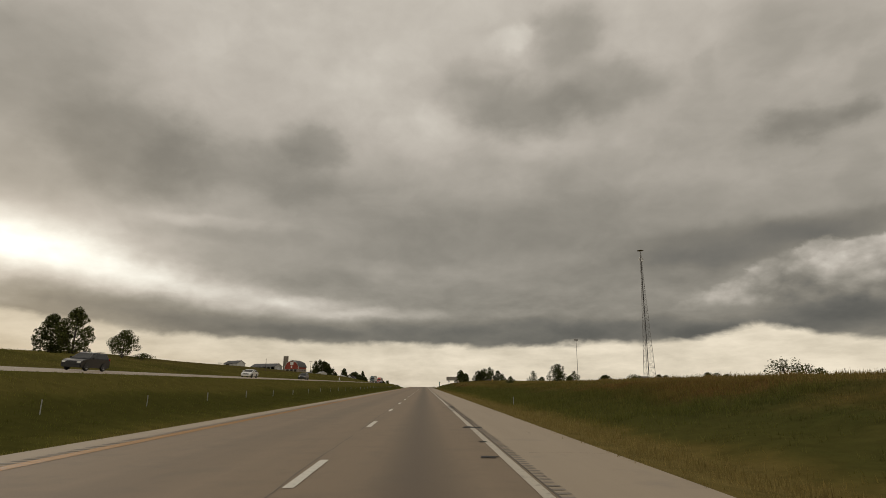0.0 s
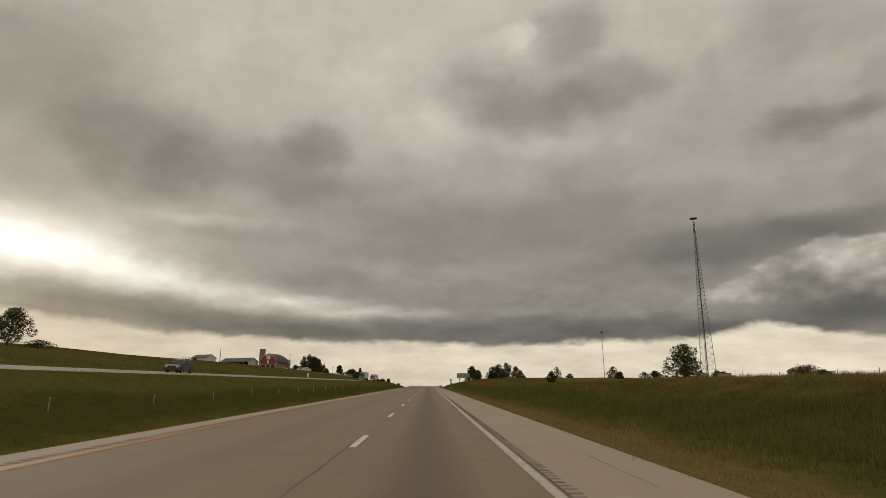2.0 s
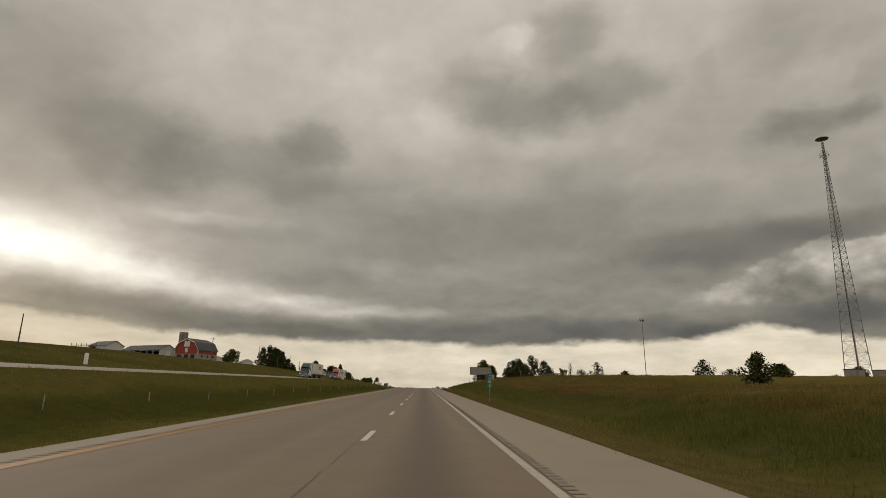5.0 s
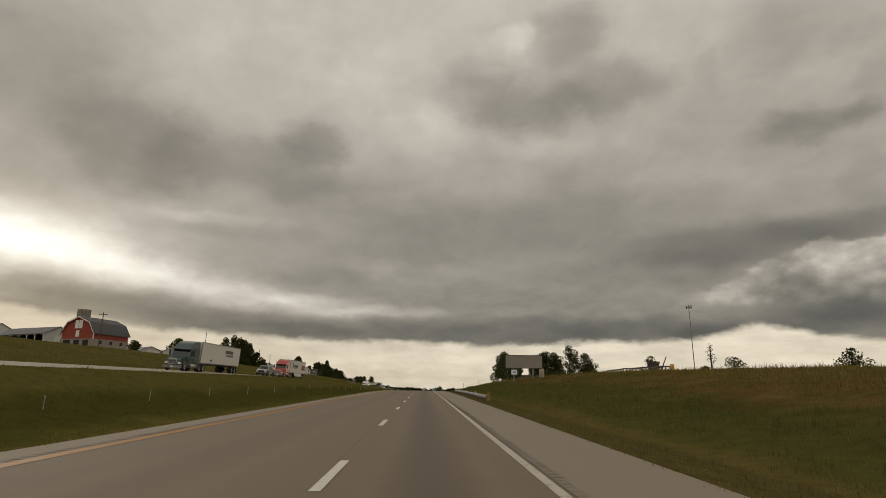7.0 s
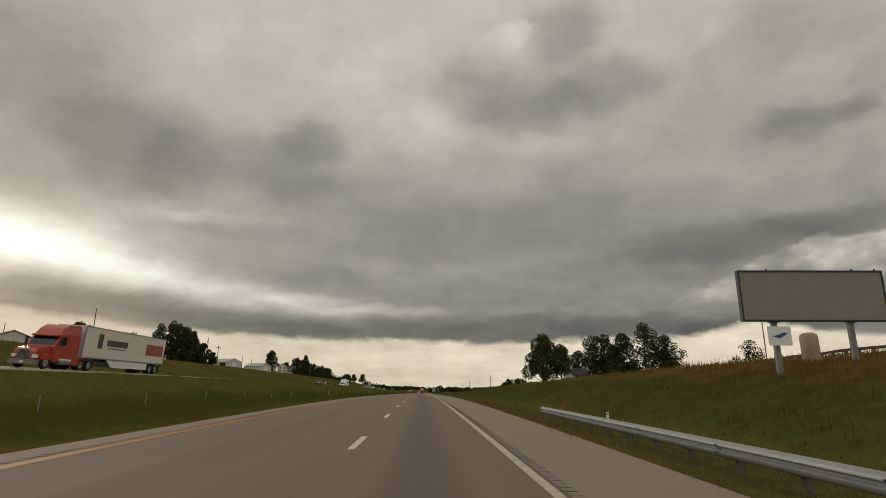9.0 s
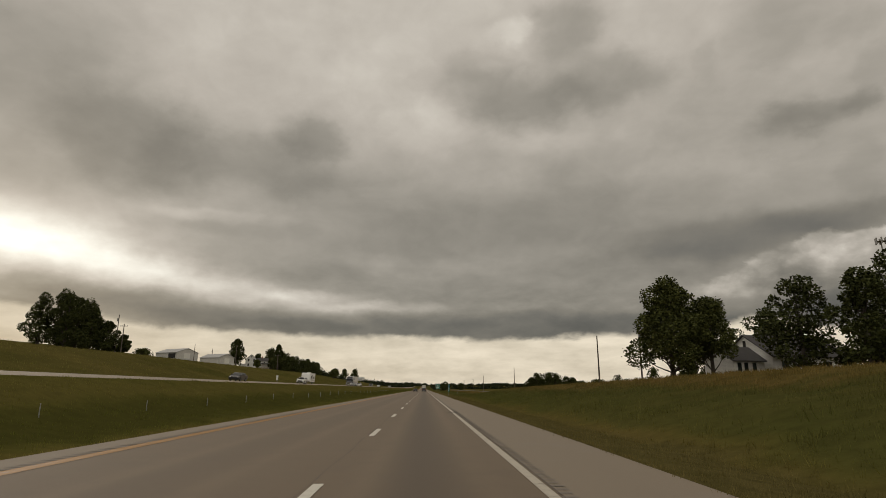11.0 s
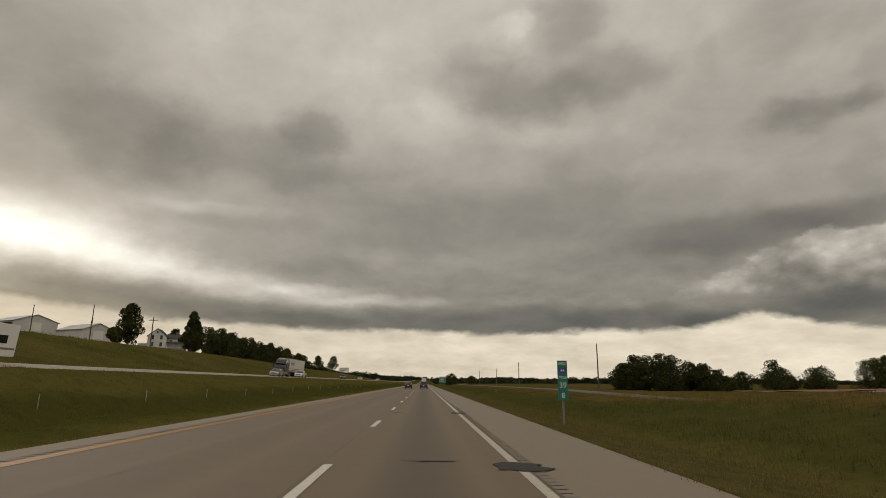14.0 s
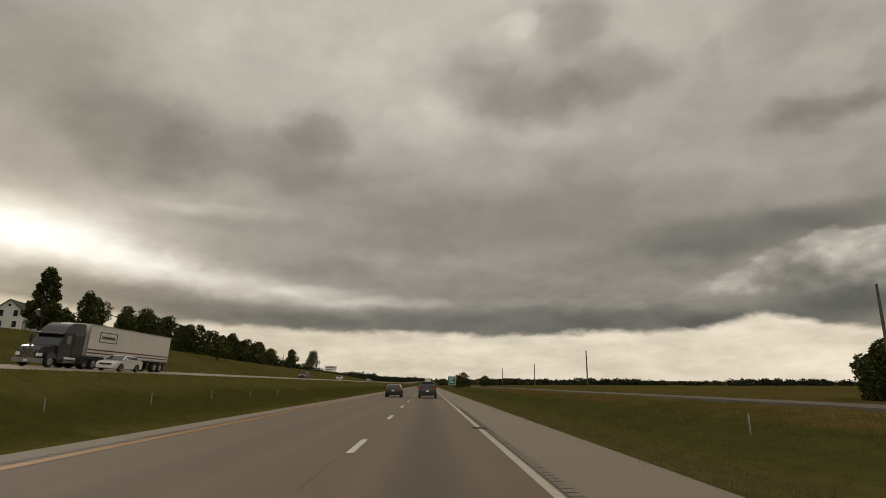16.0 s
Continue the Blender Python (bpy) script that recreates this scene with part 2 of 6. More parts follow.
def shoulder_build(t, b, co):
    long = t.n("ShaderNodeMapping", Vector=co, Scale=(1.0, 0.08, 1.0)).outputs[0]
    col = t.mix(t.noise(long, 1.0, 6.0, 0.65), (0.275, 0.218, 0.154), (0.37, 0.293, 0.207))
    col = t.mix(t.m("MULTIPLY", t.noise(co, 45.0, 3.0), 0.3), col, (0.24, 0.21, 0.18))
    stain = t.ramp(t.noise(co, 0.35, 5.0, 0.7), (0.56, 0.0), (0.70, 0.5))
    sep = t.n("ShaderNodeSeparateXYZ", i0=co)
    later = t.n("ShaderNodeMapRange", {"interpolation_type": "SMOOTHSTEP"}, i0=sep.outputs[1], i1=140.0, i2=320.0, i3=0.0, i4=0.75).outputs[0]
    col = t.mix(later, col, (0.175, 0.138, 0.100))
    t.put(b.inputs["Base Color"], t.mix(stain, col, (0.21, 0.18, 0.15)))
    b.inputs["Roughness"].default_value = 0.88
    bump(t, b, t.noise(co, 60.0, 3.0), 0.3, 0.006)


def band(t, x, a, b, c, d):
    """1 between b and c, fading to 0 at a and d."""
    up = t.n("ShaderNodeMapRange", {"interpolation_type": "SMOOTHSTEP"}, i0=x, i1=a, i2=b, i3=0.0, i4=1.0).outputs[0]
    down = t.n("ShaderNodeMapRange", {"interpolation_type": "SMOOTHSTEP"}, i0=x, i1=c, i2=d, i3=1.0, i4=0.0).outputs[0]
    return t.m("MULTIPLY", up, down)


def sward(t, co):
    """Colour of the grass land: mown verges, rank ditches, rough banks and fields."""
    sep = t.n("ShaderNodeSeparateXYZ", i0=co)
    mid = t.noise(co, 0.09, 5.0, 0.6)
    close = t.noise(co, 1.3, 6.0, 0.65)
    clump = t.noise(co, 0.42, 6.0, 0.65)
    wide = t.noise(co, 0.018, 4.0, 0.55)
    x = t.m("ADD", sep.outputs[0], t.m("MULTIPLY_ADD", mid, 5.0, t.m("MULTIPLY_ADD", clump, 2.6, -3.8)))
    y = sep.outputs[1]
    # open fields
    col = t.mix(mid, (0.080, 0.068, 0.013), (0.125, 0.098, 0.024))
    col = t.mix(t.ramp(wide, (0.40, 0.0), (0.60, 0.8)), col, (0.068, 0.068, 0.012))
    col = t.mix(t.n("ShaderNodeMapRange", i0=y, i1=520.0, i2=620.0, i3=0.0, i4=0.6).outputs[0], col, (0.056, 0.051, 0.012))
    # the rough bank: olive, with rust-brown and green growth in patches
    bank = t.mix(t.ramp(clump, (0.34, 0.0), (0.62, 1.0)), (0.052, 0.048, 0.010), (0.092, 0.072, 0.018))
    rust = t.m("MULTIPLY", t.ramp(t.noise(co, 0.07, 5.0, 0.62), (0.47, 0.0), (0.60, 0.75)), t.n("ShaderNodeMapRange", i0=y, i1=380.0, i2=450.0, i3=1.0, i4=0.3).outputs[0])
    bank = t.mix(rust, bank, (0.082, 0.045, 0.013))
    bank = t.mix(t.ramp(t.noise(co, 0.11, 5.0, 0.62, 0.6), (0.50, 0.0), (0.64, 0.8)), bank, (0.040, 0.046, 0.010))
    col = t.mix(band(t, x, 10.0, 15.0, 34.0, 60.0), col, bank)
    # crest of the bank, drier
    col = t.mix(t.m("MULTIPLY", band(t, x, 19.0, 24.0, 30.0, 44.0), t.n("ShaderNodeMapRange", i0=y, i1=120.0, i2=300.0, i3=0.7, i4=0.25).outputs[0]), col, (0.098, 0.078, 0.020))
    # dark rank growth in the outer ditch
    col = t.mix(t.m("MULTIPLY", band(t, x, 8.0, 10.5, 14.5, 19.0), 0.78), col, t.mix(clump, (0.026, 0.036, 0.007), (0.058, 0.064, 0.014)))
    # mown verge, yellow near the start and greener past the crest
    later = t.n("ShaderNodeMapRange", {"interpolation_type": "SMOOTHSTEP"}, i0=y, i1=90.0, i2=280.0, i3=0.0, i4=0.95).outputs[0]
    verge = t.mix(close, (0.084, 0.076, 0.017), (0.132, 0.108, 0.030))
    verge = t.mix(later, verge, t.mix(close, (0.048, 0.047, 0.011), (0.080, 0.071, 0.020)))
    col = t.mix(band(t, x, 0.0, 1.0, 7.4, 9.8), col, verge)
    # median: a yellower mown edge, a dark dip and a green rise
    median = t.mix(clump, (0.046, 0.050, 0.009), (0.074, 0.072, 0.014))
    median = t.mix(band(t, x, -13.6, -11.6, -9.0, -7.0), median, t.mix(close, (0.072, 0.066, 0.013), (0.110, 0.092, 0.022)))
    median = t.mix(t.m("MULTIPLY", band(t, x, -19.5, -17.5, -15.0, -13.0), 0.6), median, (0.034, 0.038, 0.007))
    median = t.mix(t.m("MULTIPLY", band(t, x, -23.5, -21.5, -20.0, -18.5), 0.45), median, (0.090, 0.080, 0.018))
    col = t.mix(band(t, sep.outputs[0], -40.0, -38.0, -8.0, -5.0), col, median)
    hill = t.mix(t.ramp(mid, (0.34, 0.0), (0.64, 1.0)), (0.048, 0.050, 0.010), (0.080, 0.074, 0.016))
    hill = t.mix(t.ramp(wide, (0.45, 0.0), (0.62, 0.4)), hill, (0.086, 0.074, 0.019))
    upper = t.n("ShaderNodeMapRange", i0=t.m("ADD", sep.outputs[0], t.m("MULTIPLY", mid, 16.0)), i1=-58.0, i2=-78.0, i3=0.0, i4=0.7).outputs[0]
    hill = t.mix(t.m("MULTIPLY", upper, t.n("ShaderNodeMapRange", i0=y, i1=330.0, i2=440.0, i3=1.0, i4=0.2).outputs[0]), hill, t.mix(clump, (0.040, 0.036, 0.010), (0.062, 0.050, 0.015)))
    col = t.mix(t.n("ShaderNodeMapRange", i0=sep.outputs[0], i1=-38.0, i2=-40.0, i3=0.0, i4=1.0).outputs[0], col, hill)
    # tufts and thin spots
    col = t.mix(t.ramp(close, (0.30, 0.55), (0.60, 0.0)), col, t.mix(0.55, col, (0.012, 0.012, 0.003)))
    return t.mix(1.0, col, (1.38, 1.24, 1.70), "MULTIPLY"), close


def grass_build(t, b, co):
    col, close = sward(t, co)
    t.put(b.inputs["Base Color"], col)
    b.inputs["Roughness"].default_value = 0.95
    b.inputs["Specular IOR Level"].default_value = 0.0
    bump(t, b, close, 0.9, 0.25)


def paint_build(colour, worn):
    def build(t, b, co):
        wear = t.ramp(t.noise(co, 5.0, 6.0, 0.7), (0.52, 0.0), (0.70, worn))
        col = t.mix(t.noise(co, 1.0), tuple(c * 0.88 for c in colour), colour)
        t.put(b.inputs["Base Color"], t.mix(wear, col, (0.2, 0.17, 0.14)))
        b.inputs["Roughness"].default_value = 0.7
    return build


ASPHALT = material("asphalt", asphalt_build)
DULL_PAVING = plain("dull_frontage_pavement", (0.088, 0.072, 0.048), 0.9, vary=0.2, scale=0.5)
SHOULDER = material("shoulder_concrete", shoulder_build)
OLD_PAVING = plain("worn_pavement", (0.25, 0.198, 0.145), 0.9, vary=0.14, scale=0.4)
GRASS = material("grass", grass_build)
WHITE_PAINT = material("white_road_paint", paint_build((0.62, 0.58, 0.50), 0.7))
EDGE_PAINT = material("worn_edge_paint", paint_build((0.47, 0.42, 0.34), 0.85))
YELLOW_PAINT = material("yellow_road_paint", paint_build((0.30, 0.138, 0.014), 0.6))


# ---------------------------------------------------------------- mesh helpers
def mesh_of(name, verts, faces, mats=(), smooth=False):
    me = bpy.data.meshes.new(name)
    me.from_pydata([tuple(v) for v in verts], [], [tuple(f) for f in faces])
    for m in mats:
        me.materials.append(m)
    if smooth:
        me.shade_smooth()
    me.update()
    return me


def sheet(name, xs, ys, height, mat, smooth=True):
    """A grid over xs and ys at height(X, Y)."""
    X, Y = np.meshgrid(np.asarray(xs, float), np.asarray(ys, float))
    Z = height(X, Y)
    nx, ny = len(xs), len(ys)
    me = bpy.data.meshes.new(name)
    co = np.stack([X, Y, Z], -1).reshape(-1, 3)
    i = (np.arange(ny - 1)[:, None] * nx + np.arange(nx - 1)[None, :]).reshape(-1)
    quads = np.stack([i, i + 1, i + 1 + nx, i + nx], -1)
    me.from_pydata(co.tolist(), [], quads.tolist())
    me.materials.append(mat)
    if smooth:
        me.shade_smooth()
    return new(name, me)


# ---------------------------------------------------------------- mesh building
class Geo:
    """Gathers the faces of one part."""

    def __init__(self):
        self.v, self.f = [], []

    def add(self, verts, faces):
        k = len(self.v)
        self.v += [tuple(p) for p in verts]
        self.f += [tuple(i + k for i in f) for f in faces]
        return self

    def box(self, x0, x1, y0, y1, z0, z1, c=0.0):
        """A box; c chamfers its upright edges."""
        if not c:
            ring = [(x0, y0), (x1, y0), (x1, y1), (x0, y1)]
        else:
            ring = [(x0 + c, y0), (x1 - c, y0), (x1, y0 + c), (x1, y1 - c), (x1 - c, y1), (x0 + c, y1), (x0, y1 - c), (x0, y0 + c)]
        n = len(ring)
        verts = [(x, y, z0) for x, y in ring] + [(x, y, z1) for x, y in ring]
        faces = [tuple(range(n - 1, -1, -1)), tuple(range(n, 2 * n))] + [(i, (i + 1) % n, (i + 1) % n + n, i + n) for i in range(n)]
        return self.add(verts, faces)

    def prism(self, outline, x0, x1):
        """An outline of (y, z) pushed along x. x0 and x1 may be functions of (y, z)."""
        n = len(outline)
        get = lambda x, p: x(*p) if callable(x) else x
        verts = [(get(x0, p), *p) for p in outline] + [(get(x1, p), *p) for p in outline]
        faces = [tuple(range(n)), tuple(range(2 * n - 1, n - 1, -1))] + [(i, i + n, (i + 1) % n + n, (i + 1) % n) for i in range(n)]
        return self.add(verts, faces)

    def prism_y(self, outline, y0, y1):
        """An outline of (x, z) pushed along y."""
        n = len(outline)
        verts = [(x, y0, z) for x, z in outline] + [(x, y1, z) for x, z in outline]
        faces = [tuple(range(n - 1, -1, -1)), tuple(range(n, 2 * n))] + [(i, i + n, (i + 1) % n + n, (i + 1) % n)[::-1] for i in range(n)]
        return self.add(verts, faces)

    def tube(self, a, b, ra, rb=None, n=8, caps=True):
        """A round bar from a to b."""
        rb = ra if rb is None else rb
        a, b = Vector(a), Vector(b)
        d = (b - a).normalized()
        u = d.orthogonal().normalized()
        s = d.cross(u)
        ring = [(math.cos(2 * math.pi * i / n), math.sin(2 * math.pi * i / n)) for i in range(n)]
        verts = [a + ra * (c * u + e * s) for c, e in ring] + [b + rb * (c * u + e * s) for c, e in ring]
        faces = [(i, (i + 1) % n, (i + 1) % n + n, i + n) for i in range(n)]
        if caps:
            faces += [tuple(range(n - 1, -1, -1)), tuple(range(n, 2 * n))]
        return self.add(verts, faces)

    def lathe(self, profile, n=16):
        """A turned body from (radius, z) pairs."""
        verts, faces = [], []
        for r, z in profile:
            verts += [(r * math.cos(2 * math.pi * i / n), r * math.sin(2 * math.pi * i / n), z) for i in range(n)]
        for k in range(len(profile) - 1):
            faces += [(k * n + i, k * n + (i + 1) % n, (k + 1) * n + (i + 1) % n, (k + 1) * n + i) for i in range(n)]
        return self.add(verts, faces)


def thing(name, m, label, category, group=""):
    ob = new(name)
    ob.empty_display_size = 0.2
    ob.matrix_world = m
    return tagged(ob, label, category, group)


def part(name, geo, mat, parent, label="", bevel=0.0, smooth=True):
    """One mesh under a thing or a part, in the parent's own axes."""
    bm = bmesh.new()
    vs = [bm.verts.new(v) for v in geo.v]
    for f in geo.f:
        try:
            bm.faces.new([vs[i] for i in f])
        except ValueError:
            pass
    bmesh.ops.recalc_face_normals(bm, faces=bm.faces)
    if bevel:
        sharp = [e for e in bm.edges if len(e.link_faces) == 2 and e.calc_face_angle() > 0.5]
        bmesh.ops.bevel(bm, geom=sharp, offset=bevel, segments=2, affect="EDGES", clamp_overlap=True)
    me = bpy.data.meshes.new(name)
    bm.to_mesh(me)
    bm.free()
    if smooth:
        me.shade_smooth()
        me.set_sharp_from_angle(angle=radians(38))
    me.materials.append(mat)
    ob = new(name, me)
    ob.parent = parent
    if label:
        ob["label"] = label
    return ob


# ---------------------------------------------------------------- ground
# heights above the carriageway across the land, at stations along it
LEFT_X = [-700, -260, -120, -60, -44, -38.5, -37, -24.5, -22.5, -16, -12, -8.78]
LEFT_Y = [-300, 100, 300, 450, 720, 900, 1300, 2200]
LEFT_RISE = [.066, .066, .068, .090, .105, .092, .045, .012]
RIGHT_X = [4.32, 5.2, 8.5, 13, 20, 27, 45, 90, 220, 700]
RIGHT_Y = [-300, 60, 130, 220, 300, 340, 400, 470, 560, 610, 690, 1000, 2200]
RIGHT_BANK = [2.2, 2.2, 2.0, 1.3, 1.6, 2.6, 3.1, 2.7, 1.9, -0.2, 0.1, 0.05, 0.2]
RIGHT_FALL = [0, 0, 0, 0, 0, .5, .6, .4, .2, 0, 0, 0, 0]


def left_profile(rise, _):
    far = 1.95 + rise * 264
    return [far + rise * 60, far, 1.95 + rise * 126, 1.95 + rise * 65, 2.8 + rise * 11, 2.65, 2.95, 2.2, 2.05, -0.25, -0.75, 0.0]


def right_profile(bank, fill):
    return [0.0, -0.10, -0.7 + fill * 0.3, -0.4 + bank * 0.17 + fill * 1.8, bank * 0.74 + fill * 0.5, bank + fill * 0.2, bank * 1.0 + fill * 2.2, bank * 1.05 + fill * 2.4,
            bank * 1.1 + 0.5 + fill, bank + 2.0]


def bumps(X, Y):
    return (0.5 * np.sin(X * .021 + 1.3) * np.sin(Y * .013 + .4) + 0.3 * np.sin(X * .047 + Y * .031) + 0.2 * np.sin(Y * .083 - X * .061 + 2))


def ground_z(X, Y):
    X, Y = np.asarray(X, float), np.asarray(Y, float)
    shape = np.broadcast(X, Y).shape
    X, Y = np.broadcast_to(X, shape), np.broadcast_to(Y, shape)
    out = np.zeros(shape)
    for xs, ys, values, extra, make in ((LEFT_X, LEFT_Y, LEFT_RISE, LEFT_RISE, left_profile),
                                        (RIGHT_X, RIGHT_Y, RIGHT_BANK, RIGHT_FALL, right_profile)):
        table = np.array([np.interp(X, xs, make(v, e)) for v, e in zip(values, extra)])
        k = np.clip(np.searchsorted(ys, Y) - 1, 0, len(ys) - 2)
        y0, y1 = np.take(ys, k), np.take(ys, k + 1)
        f = np.clip((Y - y0) / (y1 - y0), 0, 1)
        f = f * f * (3 - 2 * f)
        side = np.take_along_axis(table, k[None], 0)[0] * (1 - f) + np.take_along_axis(table, k[None] + 1, 0)[0] * f
        out = np.where(X < -8.78 if xs is LEFT_X else X > 4.32, side, out)
    away = np.clip((np.maximum(-42 - X, X - 30)) / 80, 0, 1)
    near = np.clip((np.maximum(-10 - X, X - 6)) / 6, 0, 1) * ((X > -23) | (X < -39))
    out = out + near * 0.10 * (np.sin(X * .9 + Y * .23) * np.sin(Y * .37 - X * .5) + 0.6 * np.sin(X * 1.7 - Y * .61))
    tarmac = ((X > -8.78) & (X < 4.32)) | ((X > -36.9) & (X < -24.6))
    return road_z(Y) + out + away * bumps(X, Y) - np.where(tarmac, 0.14, 0.0)


def gz(x, y):
    return float(ground_z(np.array([x]), np.array([y]))[0])


def spaced(*runs):
    out = []
    for a, b, n in runs:
        out += list(np.linspace(a, b, n, endpoint=False))
    return out


GX = spaced((-4200, -700, 12), (-700, -120, 30), (-120, -38.5, 40), (-38.5, -37.05, 2), (-37, -36.98, 1), (-36.85, -24.65, 4), (-24.5, -22.5, 2),
            (-22.5, -8.9, 16), (-8.79, -8.77, 1), (-8.7, 4.2, 4), (4.31, 4.32, 1), (4.33, 5.2, 2), (5.2, 30, 40), (30, 120, 36), (120, 700, 26),
            (700, 4200, 12)) + [4200]
GY = spaced((-500, -40, 12), (-40, 900, 260), (900, 2000, 60), (2000, 4700, 30)) + [4700]
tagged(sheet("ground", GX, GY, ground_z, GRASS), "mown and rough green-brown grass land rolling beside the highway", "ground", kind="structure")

RY = spaced((-300, 900, 240), (900, 2600, 120)) + [2600]


def strip(name, x0, x1, above, mat, ys=RY, n=2, base=None):
    base = base or (lambda X: 0.0 * X)
    return sheet(name, np.linspace(x0, x1, n), ys, lambda X, Y: road_z(Y) + base(X) + above, mat)


def paving(name, x0, x1, above, mat, label, category, ys=RY, base=None):
    """A paved strip with real thickness at its edges."""
    xs = [x0 - 0.02, x0, x1, x1 + 0.02]
    base = base or (lambda X: 0.0 * X)
    drop = lambda X: np.where((X < x0 - 0.01) | (X > x1 + 0.01), -0.16, 0.0)
    ob = sheet(name, xs, ys, lambda X, Y: road_z(Y) + base(X) + above + drop(X), mat, smooth=False)
    return tagged(ob, label, category, kind="structure")


opposite = lambda X: 2.2 + (-24.5 - X) * 0.06
paving("road", -7.60, 1.78 + 0.14, 0.0, ASPHALT, "worn brown-grey asphalt of the two-lane carriageway", "road")
paving("shoulder_outer", 1.95, 4.34, -0.004, SHOULDER, "pale concrete outer shoulder beside the driving lane", "shoulder")
paving("shoulder_inner", -8.80, -7.63, -0.004, SHOULDER, "pale concrete inner shoulder beside the median", "shoulder")
paving("road_opposite", -36.9, -24.6, 0.0, OLD_PAVING, "pale worn pavement of the opposite carriageway", "road", base=opposite)


def line(name, x0, x1, mat, label, ys=RY, dz=0.006, base=None):
    return tagged(strip(name, x0, x1, dz, mat, ys, base=base), label, "road marking", kind="structure")


line("edge_line_white", 1.70, 1.87, EDGE_PAINT, "worn solid white edge line")
line("edge_line_yellow", -7.57, -7.20, YELLOW_PAINT, "worn solid yellow edge line")
line("edge_line_opposite", -34.3, -34.15, WHITE_PAINT, "worn white edge line of the opposite carriageway", base=opposite)
line("edge_line_median", -26.5, -26.35, YELLOW_PAINT, "worn yellow edge line of the opposite carriageway", base=opposite)
CYCLE, DASH0 = 12.0, 8.7


def lane_x(y):
    """Where the broken lane line runs."""
    return float(np.interp(y, [40, 100, 260, 700], [-1.88, -1.74, -1.62, -1.70]))


dash = mesh_of("lane_dash", [(-.085, 0, 0), (.085, 0, 0), (.085, 3.1, 0), (-.085, 3.1, 0)], [(0, 1, 2, 3)], [WHITE_PAINT])
for k in range(-2, 120):
    y = DASH0 + CYCLE * k
    ob = new("lane_dash", dash)
    ob.matrix_world = pose(lane_x(y), y, float(road_z(y)) + 0.008, math.degrees(math.atan(slope(y + 1.5))))
    tagged(ob, "worn white dash of the broken lane line", "road marking", "lane dashes", "structure")


def rumble(name, x0, x1, y0, y1, step, mat, label):
    """Milled grooves across a shoulder, as flat dark slots; the shade of their depth is in the colour."""
    ys = np.arange(y0, y1, step)
    z = road_z(ys)
    verts, faces = [], []
    for y, h in zip(ys, z):
        k = len(verts)
        j = random.uniform(-.02, .02)
        verts += [(x0 + j, y, h + .003), (x1 + j, y, h + .003), (x1 + j, y + step * .42, h + .003), (x0 + j, y + step * .42, h + .003)]
        faces.append((k, k + 1, k + 2, k + 3))
    return tagged(new(name, mesh_of(name, verts, faces, [mat])), label, "rumble strip", kind="stuff")


# groove dirt, with the shade of the unbuilt recess in its colour
GROOVE = plain("groove_dirt_shade", (0.19, 0.16, 0.13), 0.95)
TAR = plain("tar_patch", (0.022, 0.018, 0.016), 0.9, vary=0.5, scale=9)
rumble("rumble_strip", 1.92, 2.14, -20, 720, 0.30, GROOVE, "row of milled rumble grooves along the outer edge line")
rumble("rumble_strip", -7.90, -7.62, -20, 720, 0.34, GROOVE, "row of milled rumble grooves along the yellow edge line")


def tar_patch(x, y, wide, long, seed):
    """A ragged dark patch or scrap lying on the pavement."""
    rng = random.Random(seed)
    n = 16
    rim = []
    for i in range(n):
        a = 2 * math.pi * i / n
        r = 0.5 * rng.uniform(0.42, 1.08)
        rim.append((r * wide * math.cos(a), r * long * math.sin(a)))
    wide *= 0.6
    rim = [(a * 0.6, b) for a, b in rim]
    g = Geo().add([(0, 0, .007)] + [(a * .8, b * .8, .006) for a, b in rim] + [(a, b, 0.001) for a, b in rim],
                  [(0, 1 + i, 1 + (i + 1) % n) for i in range(n)]
                  + [(1 + i, 1 + n + i, 1 + n + (i + 1) % n, 1 + (i + 1) % n) for i in range(n)])
    me = mesh_of("tar_patch", g.v, g.f, [TAR], True)
    ob = new("tar_patch", me)
    ob.matrix_world = pose(x, y, float(road_z(y)) + 0.012, math.degrees(math.atan(slope(y))))
    tagged(ob, "ragged black tar patch on the worn edge line", "tar patch", "tar patches")


for i, (x, y, a, b) in enumerate([(1.45, 12.2, .8, .45), (1.65, 15.4, .5, .4), (1.75, 20.5, 1.3, .9), (1.75, 33.5, .5, .5), (1.72, 35.6, .9, .7), (1.7, 37.2, 1.5, .8),
                                  (1.9, 39.4, .9, .6), (3.63, 77.4, 1.5, .5), (2.9, 72, .5, .3), (1.6, 65, 1.4, .6), (1.65, 114.5, .9, .3), (3.5, 116, .7, .3), (1.7, 276, .9, .5),
                                  (1.7, 469.9, 1.6, .8), (1.6, 525.8, 1.6, .6), (1.65, 543.5, 2.2, 1.1), (1.6, 549, .7, .5), (1.75, 552, .6, .5), (1.77, 563.6, 2.2, 1.5),
                                  (1.7, 581.4, 1.9, 2.0), (1.75, 617.2, 1.1, .9), (1.8, 636.9, 1.1, .9), (1.75, 652, 1.0, 1.0), (3.0, 111, .5, .2),
                                  (-1.3, 581.6, 1.6, .18), (0.2, 564.2, 2.2, .14), (0.3, 543, 2.4, .12)]):
    tar_patch(x, y, a, b, i)

